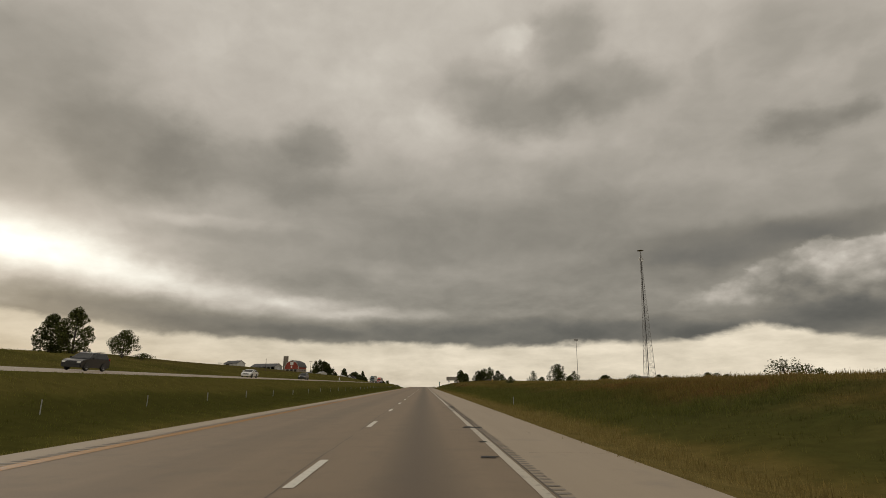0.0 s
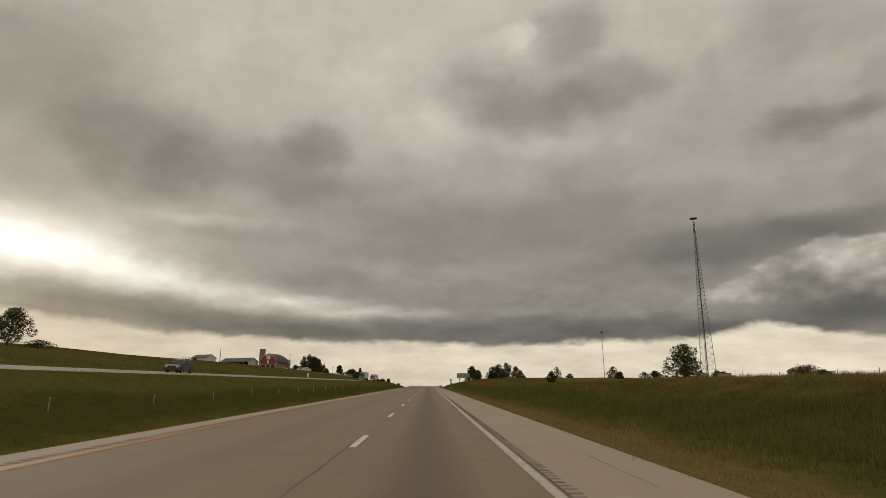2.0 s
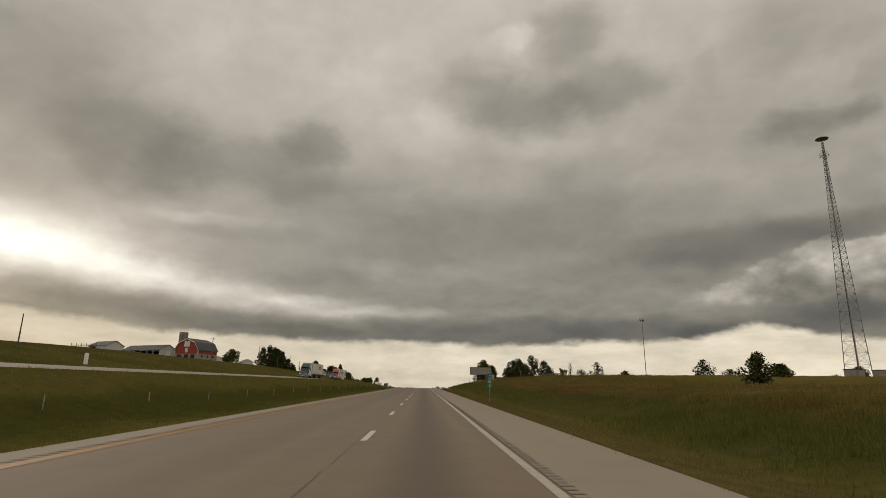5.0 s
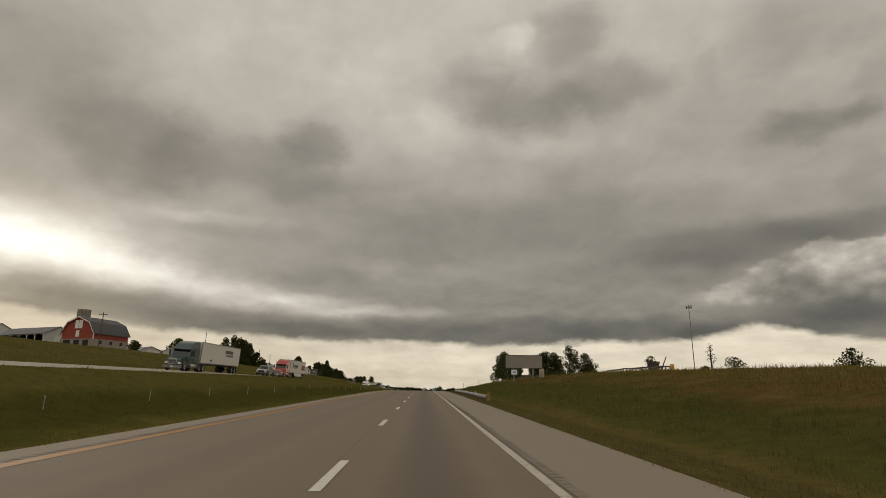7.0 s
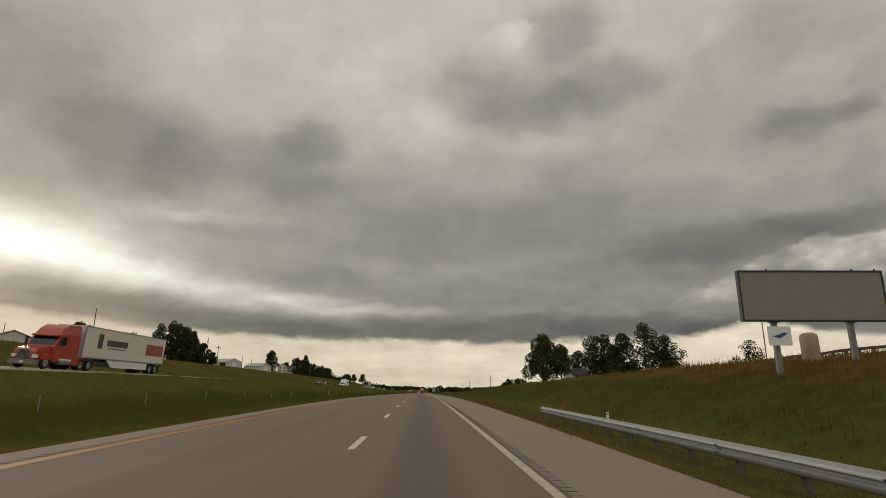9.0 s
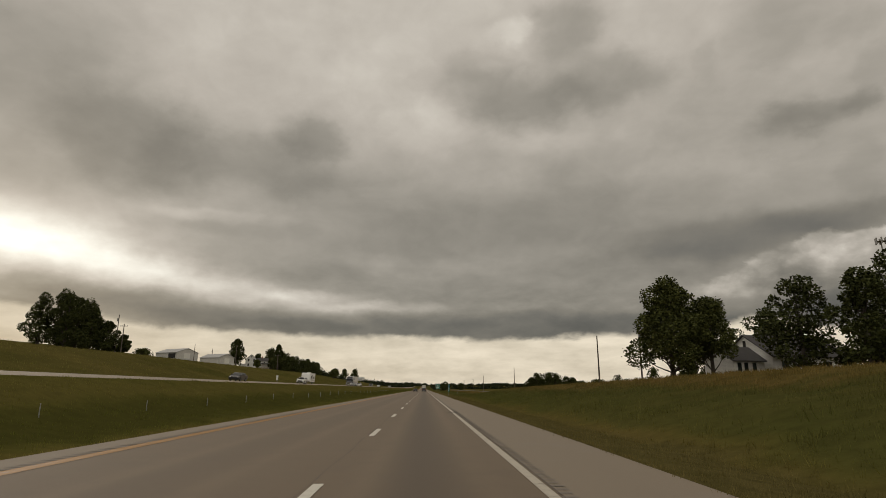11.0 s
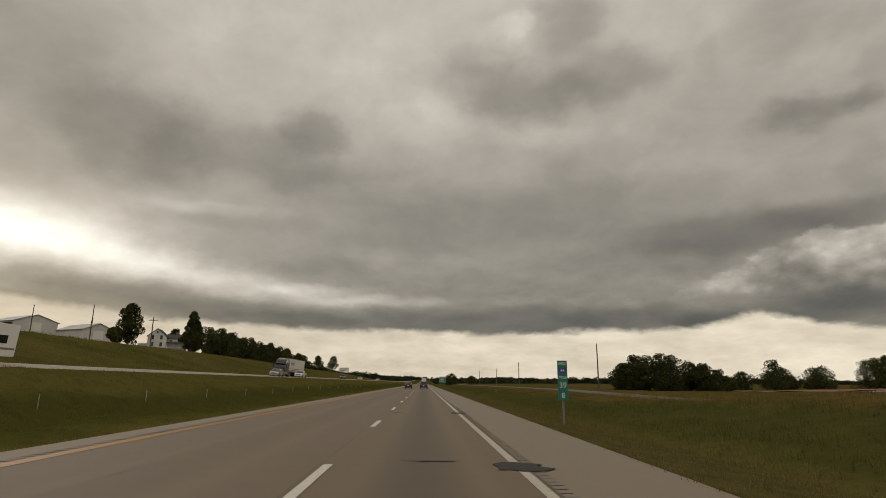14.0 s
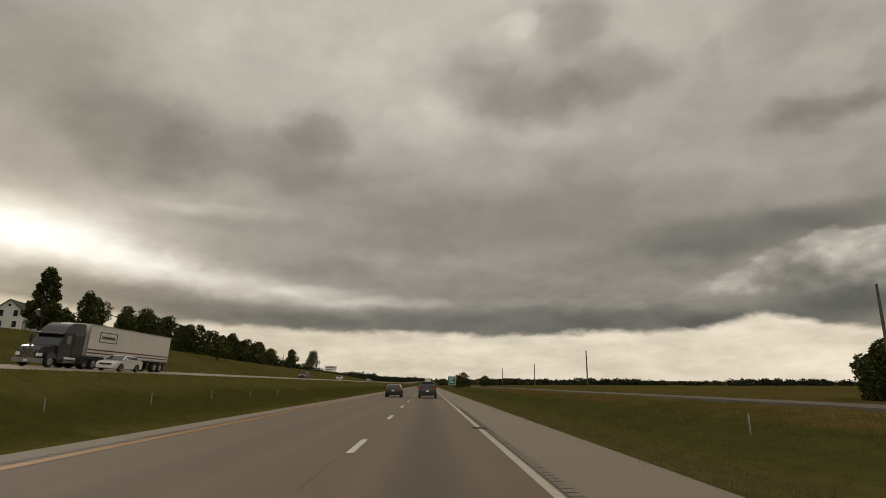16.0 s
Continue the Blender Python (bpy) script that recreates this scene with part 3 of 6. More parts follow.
# ---------------------------------------------------------------- more materials
def leaf_build(dark, light):
    def build(t, b, co):
        rnd = t.n("ShaderNodeNewGeometry").outputs["Random Per Island"]
        col = t.mix(rnd, dark, light)
        col = t.mix(t.m("MULTIPLY", t.noise(co, 0.35, 3.0), 0.5), col, tuple(c * 0.5 for c in dark))
        t.put(b.inputs["Base Color"], col)
        b.inputs["Roughness"].default_value = 0.75
        b.inputs["Specular IOR Level"].default_value = 0.08
    return build


def boards_build(colour, pitch, axis):
    """Boarding or ribbed sheet: a groove every `pitch` metres along the axis."""
    def build(t, b, co):
        sep = t.n("ShaderNodeSeparateXYZ", i0=co)
        along = t.m("ADD", sep.outputs[0], sep.outputs[1]) if axis == "h" else sep.outputs[2]
        saw = t.m("FRACT", t.m("DIVIDE", along, pitch))
        groove = t.m("LESS_THAN", saw, 0.12)
        col = t.mix(t.noise(co, 0.8, 6.0, 0.65), tuple(c * 0.78 for c in colour), colour)
        col = t.mix(t.m("MULTIPLY", groove, 0.45), col, tuple(c * 0.35 for c in colour))
        t.put(b.inputs["Base Color"], col)
        b.inputs["Roughness"].default_value = 0.7
        bump(t, b, t.m("SUBTRACT", 1.0, groove), 0.5, 0.02)
    return build


LEAF = material("leaf_green", leaf_build((0.040, 0.048, 0.013), (0.120, 0.125, 0.036)))
LEAF_DARK = material("leaf_dark_green", leaf_build((0.030, 0.037, 0.011), (0.090, 0.098, 0.030)))
NEEDLE = material("needle_green", leaf_build((0.016, 0.022, 0.010), (0.045, 0.054, 0.020)))
BARK = plain("bark", (0.060, 0.048, 0.038), 0.95, vary=0.4, scale=6)


def blade(name, gain, warm=(1.0, 1.0, 1.0), mixed=0.0):
    """Thin leaves of the sward's own colour that let light through to their other side."""
    mat = bpy.data.materials.new(name)
    mat.use_nodes = True
    mat.node_tree.nodes.clear()
    t = Tree(mat.node_tree)
    rnd = t.n("ShaderNodeNewGeometry").outputs["Random Per Island"]
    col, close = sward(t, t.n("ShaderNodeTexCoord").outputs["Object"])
    col = t.mix(mixed, col, warm)
    scale = t.n("ShaderNodeVectorMath", {"operation": "SCALE"}, i0=col)
    t.put(scale.inputs["Scale"], t.m("MULTIPLY_ADD", rnd, 0.5 * gain, 0.75 * gain))
    one = t.n("ShaderNodeBsdfDiffuse", Color=scale.outputs[0])
    two = t.n("ShaderNodeBsdfTranslucent", Color=scale.outputs[0])
    both = t.n("ShaderNodeMixShader", i0=0.5, i1=one.outputs[0], i2=two.outputs[0])
    t.n("ShaderNodeOutputMaterial", Surface=both.outputs[0])
    return mat


BLADE = blade("grass_blade", 1.8)
BLADE_GREEN = blade("weed_blade", 1.9, (0.055, 0.062, 0.011), 0.3)
BLADE_DRY = blade("dry_grass_blade", 1.35, (0.20, 0.155, 0.055), 0.5)
RED_BOARD = material("red_barn_board", boards_build((0.30, 0.045, 0.022), 0.25, "h"))
WHITE_BOARD = material("white_siding", boards_build((0.78, 0.76, 0.72), 0.18, "v"))
WHITE_SHEET = material("white_sheet_metal", boards_build((0.60, 0.58, 0.54), 0.3, "h"))
GREY_ROOF = material("grey_roofing", boards_build((0.085, 0.083, 0.085), 0.3, "h"))
DARK_ROOF = plain("dark_shingle_roof", (0.055, 0.05, 0.048), 0.9, vary=0.25, scale=2)
PALE_ROOF = material("pale_metal_roof", boards_build((0.42, 0.41, 0.40), 0.4, "h"))
STONE = plain("foundation_stone", (0.26, 0.22, 0.18), 0.9, vary=0.35, scale=2.5)
SILO = plain("silo_concrete", (0.21, 0.18, 0.14), 0.9, vary=0.2, scale=1.2)
TRIM = plain("white_trim_paint", (0.68, 0.66, 0.61), 0.6)
STEEL = plain("galvanised_steel", (0.36, 0.36, 0.36), 0.45, 0.6, vary=0.15)
DULL_STEEL = plain("dull_steel", (0.20, 0.19, 0.18), 0.6, 0.4, vary=0.2)
POLE_WOOD = plain("pole_wood", (0.105, 0.085, 0.068), 0.95, vary=0.3, scale=4)
# shade inside doors, stalls and windows, put into a near-black colour
DARK = plain("opening_shade", (0.020, 0.018, 0.016), 0.9)
PANE = glassy("window_glass")
BLACK = plain("black_plastic", (0.018, 0.018, 0.018), 0.55)
WHITE = plain("white_enamel", (0.70, 0.69, 0.66), 0.45, vary=0.06)


# ---------------------------------------------------------------- trees
def leaves(rng, spots, count, size, flat=0.6):
    """Small leaf sprays strewn through ellipsoids (x, y, z, radius, height radius)."""
    spots = np.asarray(spots, float)
    wgt = spots[:, 3] ** 2
    pick = rng.choice(len(spots), count, p=wgt / wgt.sum())
    d = rng.normal(size=(count, 3))
    d /= np.linalg.norm(d, axis=1)[:, None]
    r = rng.uniform(0.30, 1.0, count) ** 0.45 * rng.uniform(0.9, 1.15, count)
    s = spots[pick]
    c = s[:, :3] + d * r[:, None] * np.stack([s[:, 3], s[:, 3], s[:, 4]], 1)
    u = rng.normal(size=(count, 3))
    u[:, 2] *= flat
    u /= np.linalg.norm(u, axis=1)[:, None]
    v = np.cross(u, rng.normal(size=(count, 3)))
    v /= np.linalg.norm(v, axis=1)[:, None]
    k = (size * rng.uniform(0.6, 1.35, count))[:, None]
    quad = np.stack([c - u * k * .5, c + v * k * .36, c + u * k * .5, c - v * k * .30], 1).reshape(-1, 3)
    me = bpy.data.meshes.new("crown")
    me.vertices.add(count * 4)
    me.vertices.foreach_set("co", quad.astype(np.float32).ravel())
    me.loops.add(count * 4)
    me.loops.foreach_set("vertex_index", np.arange(count * 4, dtype=np.int32))
    me.polygons.add(count)
    me.polygons.foreach_set("loop_start", np.arange(0, count * 4, 4, dtype=np.int32))
    me.update(calc_edges=True)
    return me


def tree_at(x, y, height, width, seed, label, mat=LEAF, bare=0.22, count=3200, size=0.5, name="tree", shape="round", lean=0.0, group="", sink=0.1, lobes=24):
    """A trunk with limbs and a crown of leaf sprays round the limbs' ends."""
    rng = np.random.default_rng(seed)
    top = thing(name, pose(x, y, gz(x, y) - sink, 0, 0, seed * 37 % 360), label, "tree" if name == "tree" else name, group)
    wood = Geo()
    r0 = 0.018 * height + 0.06
    mid = Vector((lean * height, 0, height * 0.55))
    wood.tube((0, 0, 0), (0, 0, height * 0.08), r0 * 1.35, r0, 8, False)
    wood.tube((0, 0, height * 0.08), mid, r0, r0 * 0.55, 8, False)
    wood.tube(mid, (lean * height * 1.5, 0, height * 0.9), r0 * 0.55, r0 * 0.12, 6, False)
    spots = []
    n = lobes if shape in ("round", "ovate") else 16
    for i in range(n):
        f = (i + 0.5) / n
        a = i * 2.4 + rng.uniform(-.5, .5)
        if shape == "cone":
            z = height * (bare + (0.95 - bare) * f)
            out = width * 0.5 * (1 - f) ** 0.75 * rng.uniform(0.55, 0.85)
            rad = width * 0.5 * (0.50 * (1 - f) + 0.12) * rng.uniform(0.85, 1.2)
            tall = rad * 1.4
        elif shape == "ovate":
            z = height * (bare + 0.05 + (0.86 - bare) * f)
            out = width * 0.40 * (1.0 - 0.78 * f ** 1.25) * rng.uniform(0.45, 1.05)
            rad = width * rng.uniform(0.10, 0.19) * (1.05 - 0.45 * f)
            tall = rad * rng.uniform(0.7, 1.0)
        elif shape == "bush":
            z = height * (0.25 + 0.55 * f)
            out = width * 0.36 * math.sqrt(rng.uniform(0, 1)) * (1.25 - f * 0.7)
            rad = width * rng.uniform(0.13, 0.22)
            tall = min(rad, height * 0.3)
        else:
            z = height * (bare + 0.04 + (0.86 - bare) * f)
            swell = math.sin(math.pi * min(1, 0.24 + 0.68 * f ** 0.85)) ** 0.9
            out = width * 0.37 * swell * rng.uniform(0.25, 1.08)
            rad = width * rng.uniform(0.09, 0.21) * (0.65 + 0.35 * swell) * (24 / n) ** 0.3
            tall = rad * rng.uniform(0.7, 1.0)
        c = (out * math.cos(a) + lean * z, out * math.sin(a), z)
        spots.append((*c, rad, tall))
        start = (lean * z * .5, 0, max(height * 0.06, z - out * 0.75 - 0.1 * height))
        knee = tuple((p + q) / 2 + w for p, q, w in zip(start, c, (0, 0, -0.03 * height)))
        wood.tube(start, knee, r0 * 0.34, r0 * 0.22, 5, False)
        wood.tube(knee, c, r0 * 0.22, r0 * 0.06, 5, False)
    spots.append((lean * height * 1.3, 0, height * 0.9, width * 0.13, height * 0.09))
    part("trunk", wood, BARK, top)
    me = leaves(rng, spots, int(count * 1.5), size)
    me.materials.append(mat)
    crown = new("crown", me)
    crown.parent = top
    return top


def shrub(x, y, height, width, seed, label="dark green roadside bush", count=700, size=0.35, mat=LEAF):
    return tree_at(x, y, height, width, seed, label, mat, 0.1, count, size, "bush", "bush")


# beside the far carriageway at the start
tree_at(-139, 226, 20, 16, 1, "tall full-crowned green tree on the hillside", bare=0.06, count=5500, size=0.6)
tree_at(-150, 229, 17, 15, 2, "broad dark green tree beside a taller one", LEAF_DARK, bare=0.02, count=5000, size=0.6)
tree_at(-146, 276, 14.5, 16.5, 3, "leaning ragged green tree on the hillside", count=3800, size=0.55, lean=0.08)
tree_at(-185, 236, 11, 12, 4, "small round tree on the hillside", count=2000, size=0.7)
shrub(-138, 280, 3.5, 11, 5, "low dark bramble bush below a tree", size=0.5)
# round the farm
tree_at(-121, 556, 11.5, 13, 7, "broad green tree behind the low sheds", count=3000, size=0.6)
tree_at(-86, 445, 3.5, 5, 8, "small bushy tree beside the barn", count=900, size=0.4)
for i, (x, y, h, wd) in enumerate([(-66, 905, 9, 8), (-60, 925, 10, 10), (-72, 890, 8, 9), (-55, 780, 6, 6), (-62, 832, 7, 8), (-75, 690, 4, 4)]):
    tree_at(x, y, h, wd, 20 + i, "small green tree far along the hillside", count=1500, size=0.6)
# farmstead on the second hill
tree_at(-107, 758, 15.5, 12.5, 30, "tall dark dense tree beside the white farmhouse", LEAF_DARK, 0.02, 7500, 0.5, lobes=32)
tree_at(-81.5, 751, 14.5, 9.0, 31, "tall dark dense tree beside the farmhouse", LEAF_DARK, 0.02, 6500, 0.5, shape="ovate")
tree_at(-99, 798, 14, 11, 34, "round green tree at the wood's edge", LEAF_DARK, count=3200, size=0.55)
tree_at(-95, 788, 14.5, 9, 35, "round green tree at the wood's edge", LEAF_DARK, count=2600, size=0.55)
tree_at(-97, 811, 11, 9, 32, "round green tree at the wood's edge", count=3200, size=0.55)
tree_at(-103, 786, 9.5, 8, 33, "green tree behind the farmhouse", LEAF_DARK, count=2400, size=0.55)
tree_at(-90, 771, 7.5, 6, 34, "small green tree beside the porch", count=1800, size=0.5)
for i, (x, y, h, wd) in enumerate([(-107, 604, 17.0, 11), (-112, 609, 18.5, 11), (-102.5, 609, 14.5, 10), (-109, 617, 17, 12), (-99, 612, 10, 8), (-96, 616, 6, 5.5), (-104.5, 605, 15.5, 11), (-116, 606, 16.5, 11)]):
    tree_at(x, y, h, wd, 350 + i, "tall dark tree in the grove on the bank", LEAF_DARK, 0.02, 4800, 0.5, group="grove on the bank", lobes=32)
for i, (x, y, h, wd) in enumerate([(-150, 740, 4, 9), (-139, 715, 3, 8), (-160, 728, 4, 7), (-113, 762, 5, 6)]):
    shrub(x, y, h, wd, 40 + i, "dark bush on the hill crest", 1100, 0.5)
for i in range(34):
    rng = random.Random(100 + i)
    y = 824 + i * 4.6 + rng.uniform(-2, 2)
    tree_at(-96 - rng.uniform(0, 14), y, rng.uniform(10.5, 15), rng.uniform(9.5, 13), 260 + i, "dark green tree in the wood on the hill", LEAF_DARK,
            0.0, 1700, 0.75, group="trees of the hill wood")
# right-hand side
tree_at(39.0, 164, 5.9, 8.0, 90, "bushy round tree standing alone in the grass", LEAF_DARK, 0.08, 3200, 0.26)
tree_at(40.6, 265, 4.2, 4.6, 91, "small dark bushy tree on the bank", LEAF_DARK, 0.1, 1600, 0.28)
shrub(41, 63, 2.4, 5.0, 96, "ragged thin bush on the bank", 500, 0.2)
shrub(47, 68, 1.8, 4.0, 97, "ragged thin bush on the bank", 350, 0.2)
shrub(56, 78, 2.0, 3.0, 98, "ragged thin bush on the bank", 300, 0.2)
shrub(66, 176, 3.2, 5.5, 92, "ragged dark bush on the skyline", 1200, 0.26)
shrub(74, 182, 2.4, 4.5, 93, "low dark bush on the skyline", 800, 0.26)
tree_at(131, 632, 12, 11, 94, "green tree far off across the field", count=1800, size=0.6)
tree_at(124, 700, 9, 10, 95, "green tree far off across the field", count=1500, size=0.6)
for i, (x, y, h, wd) in enumerate([(112, 420, 8, 9), (150, 470, 7, 11), (128, 395, 4, 8), (176, 420, 5, 9), (190, 440, 6, 9), (98, 470, 6, 8),
                                   (210, 400, 6, 10), (240, 520, 7, 14), (85, 330, 3, 6), (168, 330, 5, 9), (182, 335, 4, 7)]):
    tree_at(x, y, h, wd, 110 + i, "round dark tree on the far field's edge", LEAF_DARK, 0.05, 1300, 0.5)
tree_at(32.8, 508, 13.9, 12.4, 133, "big spreading maple with a dense crown beside the white house", LEAF, 0.15, 15000, 0.34, lobes=44, shape="ovate")
tree_at(37.4, 506.5, 10.8, 8.6, 131, "tall dark tree against the white house", LEAF, 0.26, 7000, 0.32, lobes=30)
for i, (x, y, h, wd) in enumerate([(58, 500, 15.5, 12), (51, 497, 12.5, 10), (66, 506, 13, 12), (72, 520, 11, 9), (60, 530, 13, 11), (52, 541, 12, 10), (58, 545, 17.5, 14), (48, 504, 13, 11)]):
    tree_at(x, y, h, wd, 140 + i, "tall dark shade tree behind the message board", LEAF_DARK, 0.02, 4600, 0.42, group="shade trees round the house")
tree_at(101.7, 527, 14, 11, 150, "slender green tree on the bank's skyline", LEAF_DARK, 0.1, 2200, 0.45)
tree_at(41.6, 357, 4.3, 1.9, 153, "thin half-bare sapling on the bank's skyline", LEAF, 0.25, 200, 0.16, lobes=12)
shrub(44.5, 356, 1.9, 3.6, 154, "low dark bush on the bank's skyline", 500, 0.2, LEAF_DARK)
shrub(37.3, 525.5, 2.6, 2.4, 151, "thin green sapling beside a pole", 500, 0.25)
shrub(36.5, 552, 1.2, 4, 152, "low dark bush at the foot of a pole", 500, 0.3)
for i, (x, y, h, wd) in enumerate([(48.5, 690, 6.8, 7.0), (50.5, 687.5, 8.6, 7.5), (52.5, 690, 8.4, 9), (58.2, 684.5, 8.6, 9), (66, 684, 6.4, 8), (70.5, 687, 5.2, 7), (57.5, 697, 9.2, 10), (73.5, 689, 3.6, 6), (56, 686, 9.0, 8), (60, 691, 7.5, 8), (64, 687, 7.0, 8), (50.0, 693, 6, 6.5), (68, 690, 6.2, 7), (54, 694, 6, 8), (62, 695, 6, 8),
                                   (84, 700, 5, 8), (91, 697, 8.0, 8), (97, 704, 6, 8), (110, 706, 6, 9), (118, 700, 8, 9), (124, 704, 8.5, 9),
                                   (80, 704, 3.2, 8), (102, 708, 3.8, 8), (106, 702, 4.4, 9), (112, 712, 6, 9), (130, 708, 5, 9), (140, 716, 5, 10), (152, 712, 6, 10), (136, 712, 6, 10), (146, 706, 5, 9), (160, 716, 5, 10), (75, 712, 4.5, 9), (104, 720, 5, 10)]):
    tree_at(x, y, h, wd, 160 + i, "dense dark hedgerow tree beside the frontage road", LEAF_DARK, 0.0, 3000 if x < 70 else 2000, 0.36,
            group="hedgerow trees")
tree_at(18.5, 930, 8, 9, 190, "dark round tree beside the road far ahead", LEAF_DARK, 0.03, 1800, 0.5)
tree_at(16, 942, 7, 8, 191, "dark round tree beside the road far ahead", LEAF_DARK, 0.03, 1500, 0.5)
tree_at(38, 1010, 7, 10, 192, "dark round tree beside the road far ahead", LEAF_DARK, 0.03, 1500, 0.6)


def far_wood(name, run, deep, tall, count, seed, label, size):
    """A distant belt of trees along a run of (x, y) corners, its skyline rising and falling in groups."""
    rng = np.random.default_rng(seed)
    run = np.asarray(run, float)
    spots = []
    legs = np.linalg.norm(np.diff(run, axis=0), axis=1)
    for i in range(count):
        s = whole = rng.uniform(0, legs.sum())
        k = 0
        while s > legs[k] and k < len(legs) - 1:
            s -= legs[k]
            k += 1
        p = run[k] + (run[k + 1] - run[k]) * s / legs[k]
        x, y = p[0] + rng.uniform(-deep, deep), p[1] + rng.uniform(-deep, deep)
        swell = 0.72 + 0.16 * math.sin(whole * .021 + seed) + 0.12 * math.sin(whole * .057 + 2 * seed)
        h = tall * swell * rng.uniform(0.6, 1.05)
        spots.append((x, y, gz(x, y) + h * 0.32, h * rng.uniform(0.5, 0.95), h * 0.6))
    me = leaves(rng, spots, count * 70, size * 1.15)
    me.materials.append(NEEDLE)
    return tagged(new(name, me), label, "woodland", kind="stuff")


far_wood("far_woodland", [(-100, 985), (-110, 1150), (-70, 1350), (-40, 1800)], 14, 10, 420, 1, "dark wooded ridge beyond the hill", 1.6)
far_wood("far_woodland", [(-60, 1500), (-35, 2300), (-30, 3200)], 14, 10, 300, 2, "dark belt of trees along the far highway", 2.2)
far_wood("far_woodland", [(25, 1300), (30, 2300)], 8, 7, 200, 3, "dark belt of trees along the far highway", 1.8)
far_wood("far_woodland", [(60, 1500), (700, 1500), (1500, 1350), (2600, 900)], 40, 13, 1300, 4, "low dark treeline on the horizon", 2.6)
far_wood("far_woodland", [(-1600, 2300), (-300, 2600), (500, 2700)], 60, 15, 600, 5, "low dark treeline on the horizon", 3.2)


# ---------------------------------------------------------------- grass and weeds
def tufts(name, x0, x1, y0, y1, per_m2, tall, wide, mat, label, seed, blades=5, edge=None, rake=0.35):
    rng = np.random.default_rng(seed)
    n = int((x1 - x0) * (y1 - y0) * per_m2)
    x, y = rng.uniform(x0, x1, n), rng.uniform(y0, y1, n)
    if edge is not None:
        keep = rng.uniform(0, 1, n) < edge(x, y)
        x, y = x[keep], y[keep]
    n = len(x)
    z = ground_z(x, y)
    x, y, z = (np.repeat(a, blades) for a in (x, y, z))
    m = len(x)
    bx, by = x + rng.normal(0, wide, m), y + rng.normal(0, wide, m)
    h = tall * rng.uniform(0.45, 1.15, m)
    a = rng.uniform(0, 2 * np.pi, m)
    w2 = wide * rng.uniform(0.05, 0.12, m)
    lx, ly = rng.normal(0, rake, m) * h, rng.normal(0, rake, m) * h
    p = np.stack([np.stack([bx - w2 * np.cos(a), by - w2 * np.sin(a), z - .05], 1),
                  np.stack([bx + w2 * np.cos(a), by + w2 * np.sin(a), z - .05], 1),
                  np.stack([bx + lx, by + ly, z + h], 1)], 1).reshape(-1, 3)
    me = bpy.data.meshes.new(name)
    me.vertices.add(3 * m)
    me.vertices.foreach_set("co", p.astype(np.float32).ravel())
    me.loops.add(3 * m)
    me.loops.foreach_set("vertex_index", np.arange(3 * m, dtype=np.int32))
    me.polygons.add(m)
    me.polygons.foreach_set("loop_start", np.arange(0, 3 * m, 3, dtype=np.int32))
    me.update(calc_edges=True)
    me.materials.append(mat)
    return tagged(new(name, me), label, "grass", kind="stuff")


patchy = lambda x, y: 0.35 + 0.65 * (np.sin(x * .31 + y * .07) * np.sin(y * .043 - x * .11 + 1) > -0.1)
tufts("verge_grass", 4.3, 8.0, 2, 800, 15, 0.10, 0.11, BLADE, "short yellow-green mown verge grass", 1)
tufts("verge_grass", 4.24, 4.6, 2, 800, 20, 0.10, 0.07, BLADE_DRY, "dry grass fringe along the shoulder", 2, edge=patchy)
tufts("bank_grass", 8.0, 26, 2, 800, 5.0, 0.20, 0.22, BLADE, "rough grass on the roadside bank", 3, edge=patchy)
tufts("bank_weeds", 8.5, 24, 25, 230, 5.5, 0.36, 0.24, BLADE_GREEN, "tall rank weeds in the roadside ditch", 4, edge=patchy)
tufts("bank_weeds", 5.0, 9.5, 0, 60, 5.0, 0.24, 0.2, BLADE_DRY, "tall dry grass stems on the bank", 5, edge=patchy, rake=0.3)
tufts("bank_grass", 24, 60, 20, 640, 1.1, 0.34, 0.36, BLADE, "rough grass on top of the bank", 6)
tufts("bank_weeds", 30, 46, 20, 210, 0.5, 0.7, 0.3, BLADE_GREEN, "scattered tall weeds along the bank's crest", 10, edge=patchy, rake=0.2)
clumps = lambda x, y: np.clip((np.sin(x * .83 + y * .29) * np.sin(y * .41 - x * .37 + 1) + 0.5 * np.sin(y * .13 + x * .9)) * 1.6, 0, 1)
tufts("bank_weeds", 10.5, 19, 25, 240, 4.5, 0.62, 0.20, BLADE_GREEN, "tall leafy weeds in clumps along the ditch", 12, edge=clumps, rake=0.25)
tufts("bank_weeds", 10, 22, 240, 600, 2.2, 0.42, 0.24, BLADE, "rough weeds in clumps on the roadside bank", 13, edge=clumps, rake=0.3)
tufts("bank_weeds", 24, 44, 280, 420, 0.7, 0.75, 0.3, BLADE_GREEN, "ragged tall weeds along the bank's skyline", 11, edge=patchy, rake=0.2)
tufts("median_grass", -12.5, -8.7, 2, 800, 9, 0.10, 0.13, BLADE_GREEN, "mown grass of the median", 7)
tufts("median_grass", -24, -12.5, 2, 800, 4.0, 0.13, 0.20, BLADE_GREEN, "mown grass of the median", 8)
tufts("hill_grass", -62, -38.5, 20, 800, 0.9, 0.28, 0.36, BLADE_GREEN, "rough grass on the far bank", 9)

